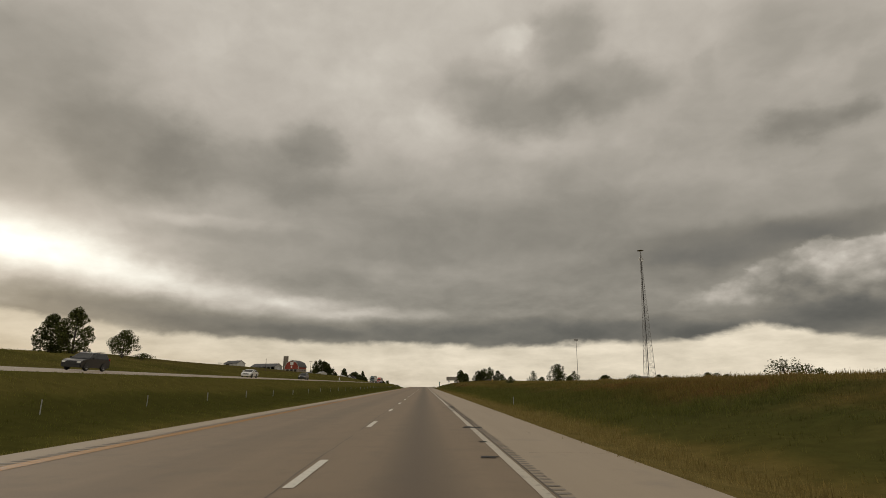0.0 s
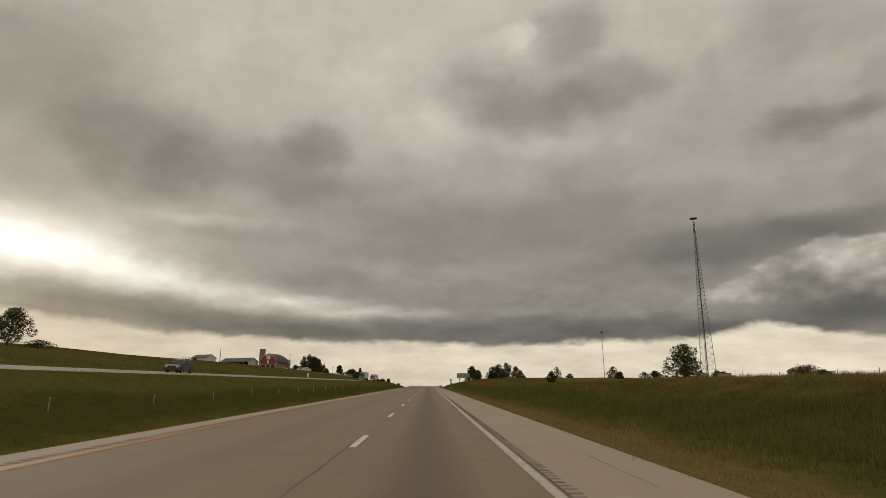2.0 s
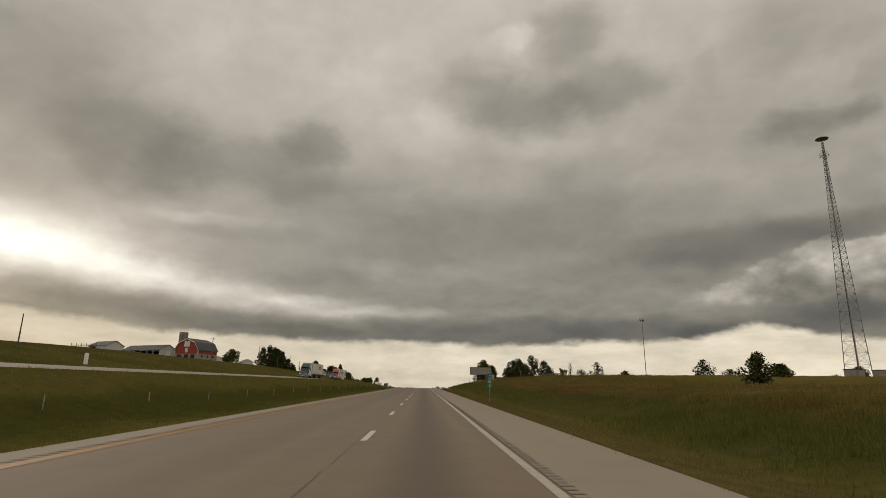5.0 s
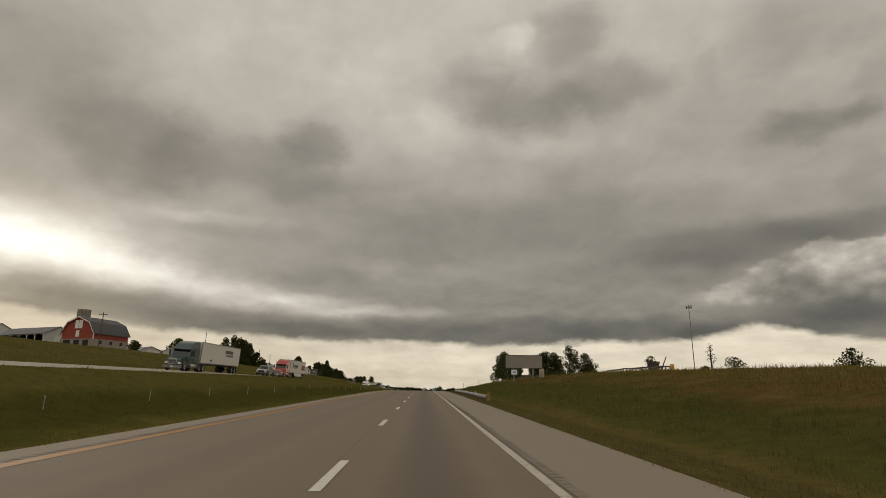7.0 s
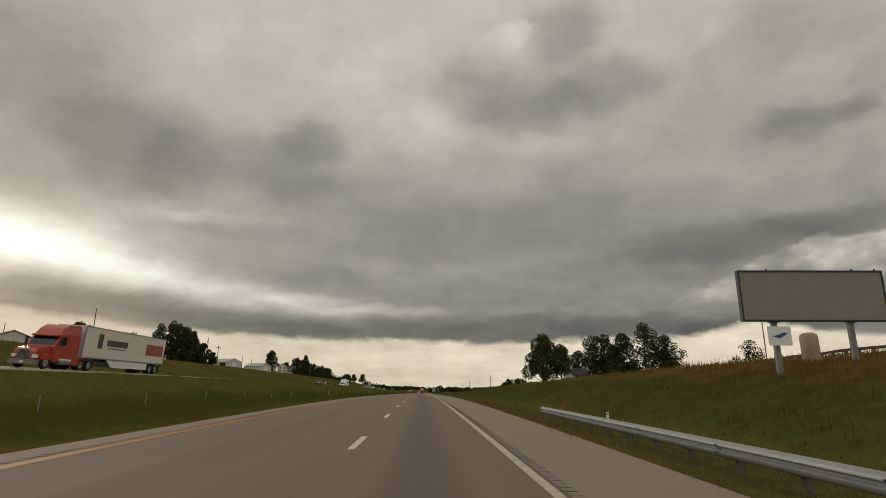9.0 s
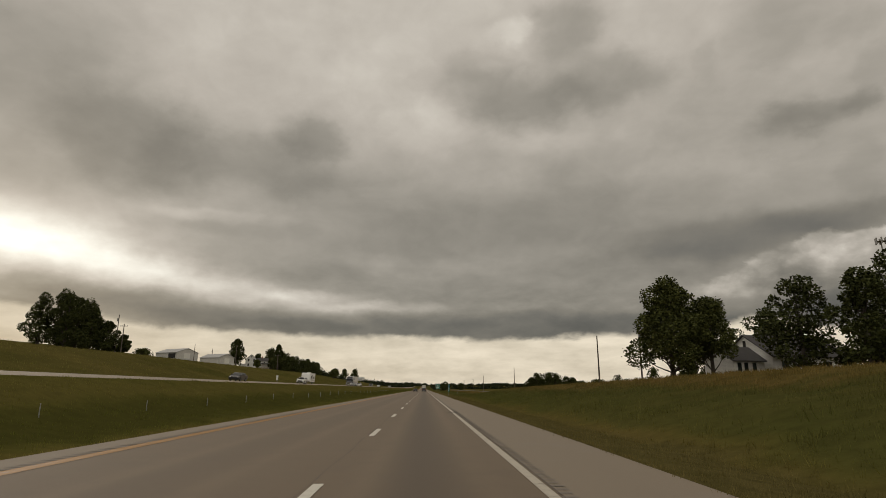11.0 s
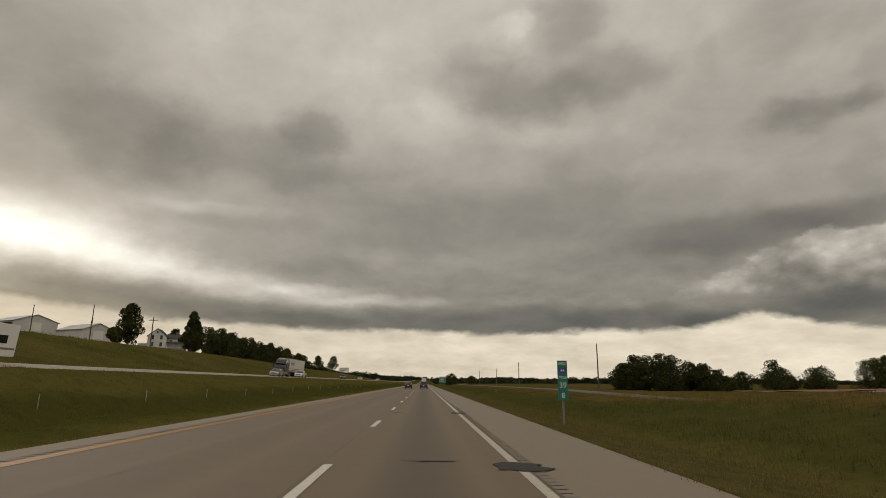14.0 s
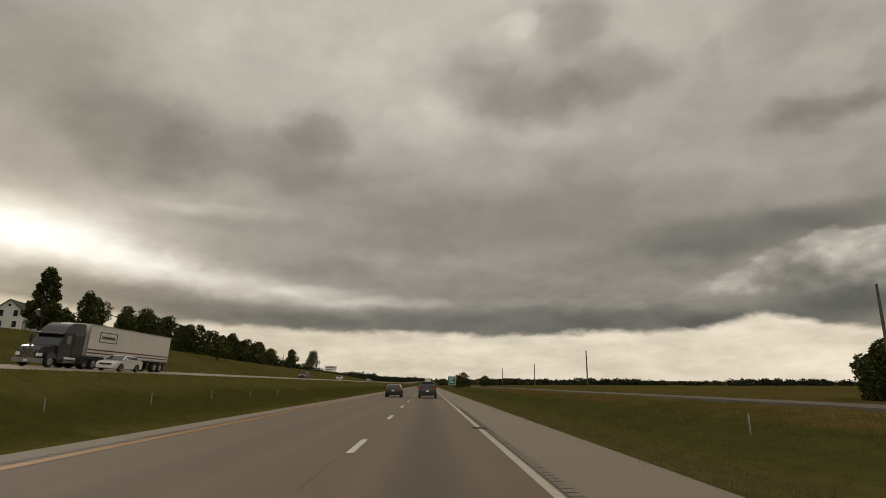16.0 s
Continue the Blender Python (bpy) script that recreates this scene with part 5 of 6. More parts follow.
for i in range(12):
    part("hoop", Geo().lathe([(1.95, 0.8 + i), (1.99, 0.8 + i), (1.99, .88 + i), (1.95, .88 + i)], 22), SILO, silo)
part("chute", Geo().box(-.4, .4, -2.35, -1.9, 0.4, 12.4), SILO, silo)

# long open-fronted cattle shed, its gable towards the barn
shed = gable_house("cattle_shed", -128.5, 464, 66, 9.5, 24, 2.7, 5.1, WHITE_SHEET, GREY_ROOF, "long white open-fronted cattle shed with a grey roof", open_front=-1,
                   sink=1.0, z=gz(-124, 462))
for i in range(7):
    yy = -11.9 + i * 3.97
    part("front_post", Geo().box(-4.75, -4.5, yy - .12, yy + .12, 0, 3.7), TRIM, shed)
for i in range(6):
    yy = -11.9 + i * 3.97
    g = Geo()
    arc = [(yy + .12, 3.7), (yy + .12, 2.9)] + [(yy + 1.985 - 1.86 * math.cos(a), 2.9 + .55 * math.sin(a)) for a in np.linspace(0.15, math.pi - .15, 9)] + [(yy + 3.85, 2.9), (yy + 3.85, 3.7)]
    g.prism(arc, -4.74, -4.62)
    part("arch_board", g, TRIM, shed, "white arched fascia board")
# added near-black sheet: the shed's inner shade is put into its colour
part("back_shade", Geo().box(3.9, 4.3, -11.5, 11.5, 0.9, 3.4), DARK, shed, "dark sheet that paints shade along the shed's back")
part("gable_door", Geo().box(-1.3, 1.3, -12.07, -12.01, 1.0, 3.3), WHITE_BOARD, shed, "white sliding door")

g1 = gable_house("machine_shed", -163, 490, 62, 9, 15, 3.0, 5.4, WHITE_SHEET, GREY_ROOF, "white gabled machine shed with a grey roof", z=gz(-160, 488))
# no door is cut: a near-black slab on the wall paints its shade
part("doorway", Geo().box(-4.55, -4.51, 1.5, 5.5, .6, 3.2), DARK, g1, "dark panel painted as the shade in a door")
corral = thing("corral_fence", pose(-172, 476, gz(-172, 476)), "weathered board corral fence", "fence")
for i in range(6):
    part("post", Geo().box(i * 2.4 - .08, i * 2.4 + .08, -.08, .08, -.3, 2.2), POLE_WOOD, corral)
for zz in (.5, 1.1, 1.7):
    part("rail", Geo().box(-.1, 12.1, -.12, -.08, zz, zz + .14), POLE_WOOD, corral)
# low sheds past the barn
gable_house("low_shed", -127, 527, 48, 9, 32, 1.8, 3.6, WHITE_SHEET, GREY_ROOF, "long low white shed with a dull grey roof", sink=1.2)
gable_house("low_shed", -132, 548, 82, 9, 18, 1.8, 3.8, WHITE_SHEET, PALE_ROOF, "low pale shed with a light metal roof")
gable_house("low_shed", -107, 531, 40, 8, 15, 1.4, 3.2, WHITE_SHEET, GREY_ROOF, "small low shed with a pale gable", sink=1.0)
gable_house("low_shed", -83, 462, 30, 5, 8, 1.6, 2.8, WHITE_SHEET, PALE_ROOF, "small white lean shed beside the barn")

# second farmstead
m1 = gable_house("machine_shed", -133, 741, 60, 13, 17, 3.2, 5.4, WHITE_SHEET, PALE_ROOF, "broad white machine shed with a pale metal roof", sink=0.9)
# side wall stays closed; the bay's shade is a near-black slab
part("bay_shade", Geo().box(-6.58, -6.52, -7.5, -2, 1.2, 3.6), DARK, m1, "dark panel painted as the shade in a bay")
part("gable_door", Geo().box(-2.0, 1.6, -8.56, -8.5, 1.0, 3.8), TRIM, m1, "white sliding door")
m2 = gable_house("machine_shed", -110, 737, 60, 9.5, 15, 3.0, 4.9, WHITE_SHEET, PALE_ROOF, "white metal shed with a pale low roof", sink=0.9)
part("gable_door", Geo().box(-1.6, 1.6, -7.56, -7.5, .9, 3.5), TRIM, m2, "white sliding door")

farmhouse = gable_house("farmhouse", -102.5, 772, 16, 6.4, 9.0, 4.7, 7.4, WHITE_BOARD, DARK_ROOF, "white two-storey clapboard farmhouse with dark windows and a porch", category="house", sink=0.8)
for sx in (-1.5, 1.5):
    for z0 in (1.6, 4.2):
        opening(farmhouse, "window", sx - .45, sx + .45, -4.5, z0, z0 + 1.5, -1)
opening(farmhouse, "window", -.3, .3, -4.5, 6.6, 7.2, -1)
part("wing_wall", Geo().box(3.2, 9.2, -2.5, 3.5, 0, 4.6), WHITE_BOARD, farmhouse)
part("wing_roof", Geo().prism([(-2.9, 4.5), (.5, 6.3), (3.9, 4.5), (3.9, 4.7), (.5, 6.5), (-2.9, 4.7)], 3.2, 9.6), DARK_ROOF, farmhouse)
for sx in (4.6, 7.4):
    opening(farmhouse, "window", sx - .4, sx + .4, -2.5, 3.0, 4.1, -1)
part("porch_roof", Geo().prism([(-4.6, 2.9), (-2.5, 3.5), (-2.5, 3.65), (-4.6, 3.05)], 3.3, 10.4), DARK_ROOF, farmhouse)
for sx in (3.6, 5.8, 8.0, 10.1):
    part("porch_post", Geo().box(sx - .08, sx + .08, -4.5, -4.34, 0.4, 2.95), TRIM, farmhouse)
part("porch_floor", Geo().box(3.2, 10.4, -4.6, -2.5, 0, .95), STONE, farmhouse)
part("lean_to", Geo().prism([(-2.0, 0), (2.5, 0), (2.5, 3.2), (-2.0, 2.7)], -6.8, -3.2), WHITE_BOARD, farmhouse)
part("chimney", Geo().box(5.8, 6.5, .2, .8, 5.8, 7.4), plain("chimney_brick", (0.20, 0.10, 0.07), 0.9), farmhouse)

# white house beside the big maple
house = gable_house("house", 53.2, 516, -75, 9.0, 14, 2.9, 5.9, WHITE_BOARD, DARK_ROOF, "white clapboard house with a steep dark roof under trees", category="house", sink=0.8, over=0.35)
opening(house, "attic_vent", -.28, .28, -7.0, 5.1, 6.0, -1, DARK)
opening(house, "window", .9, 2.1, -7.0, 1.6, 3.2, -1)
for yy in (-5.0, -1.5, 3.0):
    part("window", Geo().box(4.5, 4.55, yy - .5, yy + .5, 1.6, 3.0), PANE, house)
part("chimney", Geo().box(-.4, .4, 1.0, 1.8, 5.2, 7.6), STONE, house)
annex = gable_house("house_annex", 43.0, 511.5, -75, 5.2, 5.2, 2.2, 4.0, WHITE_BOARD, DARK_ROOF, "low white annex with a dark roof and a porch", category="house", sink=0.8, over=0.3)
for yy in (-1.6, -.5, .9):
    part("window", Geo().box(2.61, 2.66, yy - .3, yy + .3, 1.5, 2.7), PANE, annex)
garage = gable_house("garage", 90.0, 588, 8, 13, 16, 2.6, 7.0, plain("grey_boards", (0.26, 0.25, 0.24), 0.8), material("blue_metal_roof", boards_build((0.14, 0.17, 0.23), 0.4, "h")), "grey outbuilding with a blue metal roof behind the trees", category="barn", sink=0.8)
part("garage_door", Geo().box(-1.6, 1.6, -8.06, -8.0, .8, 3.6), TRIM, garage)

# frontage road across the flat field, and a gravel track on the bank
FY = spaced((598, 900, 60), (900, 1500, 30)) + [1500]
front_x = lambda y: 29.0 + 26.0 * max(0.0, (622 - y) / 60) ** 2 * 0.4
verts, faces = [], []
for i, y in enumerate(FY):
    for dx, drop in ((-2.6, -.5), (-2.5, 0), (2.5, 0), (2.6, -.5)):
        verts.append((front_x(y) + dx, y, float(road_z(y)) + float(np.interp(y, [598, 625, 670], [-0.14, -0.10, 0.28])) + drop))
    if i:
        faces += [(4 * i - 4 + k, 4 * i - 3 + k, 4 * i + 1 + k, 4 * i + k) for k in range(3)]
tagged(new("frontage_road", mesh_of("frontage_road", verts, faces, [DULL_PAVING])), "narrow pale frontage road across the field", "road", kind="structure")


# bare red earth and a gravel pad before the hedgerow
SOIL = plain("red_bare_soil", (0.19, 0.085, 0.045), 0.95, vary=0.35, scale=0.5)
tagged(sheet("bare_soil", np.linspace(74, 190, 40), np.linspace(674, 688, 8), lambda X, Y: ground_z(X, Y) + 0.08, SOIL), "strip of bare red earth before the hedgerow", "soil", kind="structure")
tagged(sheet("gravel_pad", np.linspace(88, 190, 30), np.linspace(664, 671, 6), lambda X, Y: ground_z(X, Y) + 0.08, SHOULDER), "pale gravel track before the bare earth", "gravel", kind="structure")


# a line of thin fence posts on the crest of the bank
fence = thing("field_fence", pose(0, 0, 0), "weathered thin wire-fence posts on the bank's crest", "fence")
for i in range(26):
    y = 60 + i * 6.5
    x = 50 + 2 * math.sin(i * .4)
    part("post", Geo().tube((x, y, gz(x, y) - .3), (x + .03, y, gz(x, y) + 1.25), .055, .045, 6), POLE_WOOD, fence)


# ---------------------------------------------------------------- joints and cracks of the pavement
def crack(name, x, y0, y1, half, wander, seed, label, kept=0.6):
    """A dark wavering crack along the road, broken into stretches."""
    rng = np.random.default_rng(seed)
    ys = np.arange(y0, y1, 0.8)
    side = np.cumsum(rng.normal(0, wander, len(ys)))
    side -= np.convolve(side, np.ones(25) / 25, "same")
    wd = half * rng.uniform(0.25, 1.2, len(ys))
    zs = road_z(ys) + 0.004
    xs = np.array([x(v) for v in ys]) if callable(x) else x + 0 * ys
    patchy = np.convolve(rng.normal(0, 1, len(ys)), np.ones(9) / 3, "same")
    limit = np.quantile(patchy, 1 - kept)
    verts, faces = [], []
    for i in range(len(ys)):
        a = xs[i] + side[i]
        verts += [(a - wd[i], ys[i], zs[i]), (a + wd[i], ys[i], zs[i])]
        if i and patchy[i] > limit:
            faces.append((2 * i - 2, 2 * i - 1, 2 * i + 1, 2 * i))
    return tagged(new(name, mesh_of(name, verts, faces, [CRACK])), label, "pavement crack", kind="structure")


CRACK = plain("crack_dirt", (0.115, 0.092, 0.073), 0.95, vary=0.35, scale=5)
crack("pavement_joint", lambda y: lane_x(y) - 0.15, -10, 760, 0.016, 0.012, 1, "dark cracked joint along the lane line", 0.75)
crack("pavement_joint", 1.935, -10, 760, 0.016, 0.003, 2, "dark joint between lane and shoulder", 1.0)
crack("pavement_crack", 3.4, 10, 420, 0.006, 0.02, 3, "thin wandering crack in the shoulder", 0.3)
crack("pavement_crack", -4.9, -10, 760, 0.006, 0.02, 5, "thin wandering crack in the passing lane", 0.25)


def cross_crack(y, x0, x1, seed):
    rng = np.random.default_rng(seed)
    xs = np.linspace(x0, x1, 24)
    off = np.cumsum(rng.normal(0, .035, 24))
    wd = 0.008 * rng.uniform(.3, 1.2, 24)
    z = float(road_z(y)) + 0.005
    verts = []
    for a, b, c in zip(xs, off, wd):
        verts += [(a, y + b - c, z + slope(y) * (b - c)), (a, y + b + c, z + slope(y) * (b + c))]
    faces = [(2 * i, 2 * i + 2, 2 * i + 3, 2 * i + 1) for i in range(23)]
    tagged(new("pavement_crack", mesh_of("pavement_crack", verts, faces, [CRACK])), "thin crack across the pavement", "pavement crack", kind="structure")


for i in range(22):
    y = 11 + i * 31 + 9 * math.sin(i * 2.1)
    if i % 2:
        cross_crack(y, -7.4, -3.0 + 2.5 * math.sin(i), 10 + i)
    else:
        cross_crack(y + 2, 1.98, 4.2, 80 + i)


# ---------------------------------------------------------------- vehicles
def car_paint(name, colour, metal=0.3):
    return plain(name, colour, 0.32, metal, vary=0.06, coat=0.6)


RUBBER = plain("tyre_rubber", (0.02, 0.02, 0.02), 0.85)
ALLOY = plain("alloy_rim", (0.38, 0.38, 0.38), 0.35, 0.8)
CHROME = plain("bright_chrome", (0.60, 0.60, 0.60), 0.18, 1.0, vary=0.03)
CAR_GLASS = glassy("car_glass", (0.012, 0.014, 0.015))
TAIL_RED = plain("tail_lamp_red", (0.28, 0.012, 0.010), 0.25)
LAMP_CLEAR = plain("clear_lamp", (0.66, 0.66, 0.62), 0.15)
PLATE = plain("plate_white", (0.62, 0.62, 0.60), 0.5)


def wheel(parent, x, y, r, w, rim_mat=ALLOY):
    side = 1 if x > 0 else -1
    prof = [(r * .62, -w / 2), (r * .93, -w / 2), (r, -w * .3), (r, w * .3), (r * .93, w / 2), (r * .62, w / 2)]
    n = 18
    verts, faces = [], []
    for q, a in prof:
        verts += [(x + a, y + q * math.cos(2 * math.pi * i / n), r + q * math.sin(2 * math.pi * i / n)) for i in range(n)]
    for k in range(len(prof) - 1):
        faces += [(k * n + i, k * n + (i + 1) % n, (k + 1) * n + (i + 1) % n, (k + 1) * n + i) for i in range(n)]
    top = part("wheel", Geo().add(verts, faces), RUBBER, parent, "black tyre")
    rim = Geo().tube((x + side * w * .30, y, r), (x + side * w * .46, y, r), r * .64, r * .60, 14)
    part("rim", rim, rim_mat, top)
    hub = Geo().tube((x + side * w * .46, y, r), (x + side * w * .54, y, r), r * .18, r * .15, 10)
    part("hub", hub, DULL_STEEL, top)
    return top


def quad_plate(pts, out, thick=0.012):
    """A thin plate through four points, pushed along `out`."""
    o = Vector(out).normalized() * thick
    a = [Vector(p) for p in pts]
    b = [p + o for p in a]
    return Geo().add(a + b, [(0, 1, 2, 3), (7, 6, 5, 4), (0, 4, 5, 1), (1, 5, 6, 2), (2, 6, 7, 3), (3, 7, 4, 0)])


CARS = {
    # body outline and cabin outline as (y, z), front at +y; width, wheel radius, axle places
    "sedan": ([(-2.40, .42), (-2.44, .72), (-2.32, 1.02), (-1.70, 1.06), (1.00, 1.00), (1.75, .90), (2.28, .74), (2.42, .52), (2.36, .24), (-2.34, .24)],
              [(-2.02, 1.04), (-1.25, 1.40), (-0.55, 1.46), (0.20, 1.45), (0.42, 1.40), (1.28, 1.00)], 1.84, 0.33, (1.42, -1.38)),
    "suv": ([(-2.30, .45), (-2.36, .80), (-2.30, 1.12), (-1.60, 1.14), (1.05, 1.10), (1.85, 1.02), (2.28, .86), (2.38, .55), (2.30, .28), (-2.28, .28)],
            [(-2.26, 1.12), (-2.00, 1.62), (-1.50, 1.74), (0.00, 1.74), (0.35, 1.68), (1.20, 1.10)], 1.92, 0.37, (1.42, -1.36)),
    "pickup": ([(-2.75, .55), (-2.78, .85), (-2.74, 1.16), (-0.90, 1.16), (1.10, 1.18), (2.10, 1.12), (2.62, .98), (2.74, .62), (2.66, .38), (-2.70, .38)],
               [(-1.00, 1.14), (-0.90, 1.70), (-0.60, 1.78), (0.60, 1.78), (0.85, 1.72), (1.45, 1.16)], 1.92, 0.40, (1.72, -1.70)),
}


def car(kind, m, paint, label, name=None, lamps_on=False):
    body, cabin, w, r, axles = CARS[kind]
    top = thing(name or kind, m, label, {"sedan": "car", "suv": "car", "pickup": "pickup truck"}[kind])
    h = w / 2
    wide = lambda y, z: h - 0.06 * max(0.0, (abs(y) - 1.6)) ** 1.3 - 0.05 * (z < .4)
    part("body", Geo().prism(body, lambda y, z: -wide(y, z), wide), paint, top, bevel=0.05)
    base = cabin[0][1]
    narrow = lambda y, z: h - 0.07 - 0.38 * (z - base)
    part("cabin", Geo().prism(cabin, lambda y, z: -narrow(y, z), narrow), paint, top, bevel=0.035)
    # glass: set just proud of the cabin
    n = len(cabin)
    fa, fb = cabin[-1], cabin[-2]
    ra, rb = cabin[0], cabin[1]

    def lerp(p, q, t):
        return (p[0] + (q[0] - p[0]) * t, p[1] + (q[1] - p[1]) * t)
    for nm, p, q, sgn in (("windscreen", fa, fb, 1), ("rear_window", ra, rb, -1)):
        a, b = lerp(p, q, .06), lerp(p, q, .93)
        ka, kb = narrow(*a) - .09, narrow(*b) - .09
        out = (0, (q[1] - p[1]) * sgn, abs(q[0] - p[0]))
        part(nm, quad_plate([(-ka, *a), (ka, *a), (kb, *b), (-kb, *b)], out, .014), CAR_GLASS, top)
    roof_z = max(z for _, z in cabin)
    lo, hi = base + .05, roof_z - .13
    y_front = lambda z: np.interp(z, [fa[1], fb[1]], [fa[0], fb[0]]) - .14
    y_back = lambda z: np.interp(z, [ra[1], rb[1]], [ra[0], rb[0]]) + .16
    mid = -0.15 if kind != "pickup" else 0.05
    for sx in (-1, 1):
        for y0l, y0h, y1l, y1h in ((mid + .05, mid + .05, y_front(lo), y_front(hi)), (y_back(lo), y_back(hi), mid - .05, mid - .05)):
            pts = [(sx * narrow(0, lo), y0l, lo), (sx * narrow(0, lo), y1l, lo), (sx * narrow(0, hi), y1h, hi), (sx * narrow(0, hi), y0h, hi)]
            part("side_window", quad_plate(pts, (sx, 0, .38), .012), CAR_GLASS, top)
        yf, yb = body[6], body[1]
        part("headlight", Geo().box(min(sx * .48, sx * (h - .12)), max(sx * .48, sx * (h - .12)), 2.12 if kind != "pickup" else 2.48, (2.33 if kind == "sedan" else 2.37) if kind != "pickup" else 2.69,
                                    yf[1] - .16, yf[1] - .02, .02), LAMP_CLEAR, top, "clear headlight")
        tz = {"sedan": (.80, .98), "suv": (.95, 1.24), "pickup": (.82, 1.12)}[kind]
        part("tail_light", Geo().box(min(sx * (h - .34), sx * (h - .05)), max(sx * (h - .34), sx * (h - .05)), -abs(body[1][0]) - .02, -abs(body[1][0]) + .22, *tz, .015), TAIL_RED, top, "red tail light")
        part("mirror", Geo().box(min(sx * (h + .01), sx * (h + .19)), max(sx * (h + .01), sx * (h + .19)), .72, .88, base - .02, base + .15, .03), paint, top)
        for ya in axles:
            wheel(top, sx * (h - .10), ya, r, .22)
        for ya in axles:
            arch = [(ya + (r + .07) * math.cos(a), r + (r + .07) * math.sin(a)) for a in np.linspace(-.25, math.pi + .25, 12)]
            part("wheel_arch", Geo().prism(arch, sx * (h - .3), sx * (h + .012)), BLACK, top, "black wheel arch")
    fy, by = body[7][0], body[1][0]
    part("front_bumper", Geo().box(-h + .14, h - .14, fy - .14, fy + .05, .30, .52, .05), BLACK if kind != "sedan" else paint, top)
    part("grille", Geo().box(-.52, .52, fy - .12, fy + .035, .56, body[6][1] - .04, .02), BLACK, top, "black grille")
    part("rear_bumper", Geo().box(-h + .08, h - .08, by - .06, by + .14, .34, .62, .05), BLACK if kind != "sedan" else paint, top)
    part("plate", Geo().box(-.16, .16, by - .085, by - .065, .66, .82), PLATE, top, "white number plate")
    part("exhaust", Geo().tube((.5, by - .1, .3), (.5, by + .3, .3), .035, .035, 8), DULL_STEEL, top)
    if kind == "pickup":
        part("bed_liner", Geo().box(-h + .14, h - .14, -2.62, -1.02, 1.164, 1.17), BLACK, top)
        for sx in (-1, 1):
            part("bed_rail", Geo().box(min(sx * (h - .14), sx * (h - .02)), max(sx * (h - .14), sx * (h - .02)), -2.72, -.98, 1.15, 1.24), paint, top)
        part("tailgate", Geo().box(-h + .06, h - .06, -2.80, -2.70, .64, 1.24, .02), paint, top)
    if kind == "suv":
        for sx in (-1, 1):
            part("roof_rail", Geo().tube((sx * .62, -1.6, 1.80), (sx * .62, 0.1, 1.80), .022, .022, 6), BLACK, top)
        part("spoiler", Geo().box(-.62, .62, -2.16, -1.75, 1.66, 1.71), paint, top)
    return top


def on_road(x, y, facing=1, above=0.0):
    """A pose on the near carriageway (x > -10) or the opposite one."""
    z = float(road_z(y)) + (0.0 if x > -10 else 2.2 + (-24.5 - x) * 0.06) + above
    tilt = math.degrees(math.atan(slope(y)))
    roll = 0.0 if x > -10 else -3.4
    return pose(x, y, z, tilt * 1.0, -roll * 1.0, 0) if facing > 0 else pose(x, y, z, tilt, -roll, 0) @ pose(0, 0, 0, 0, 0, 180)


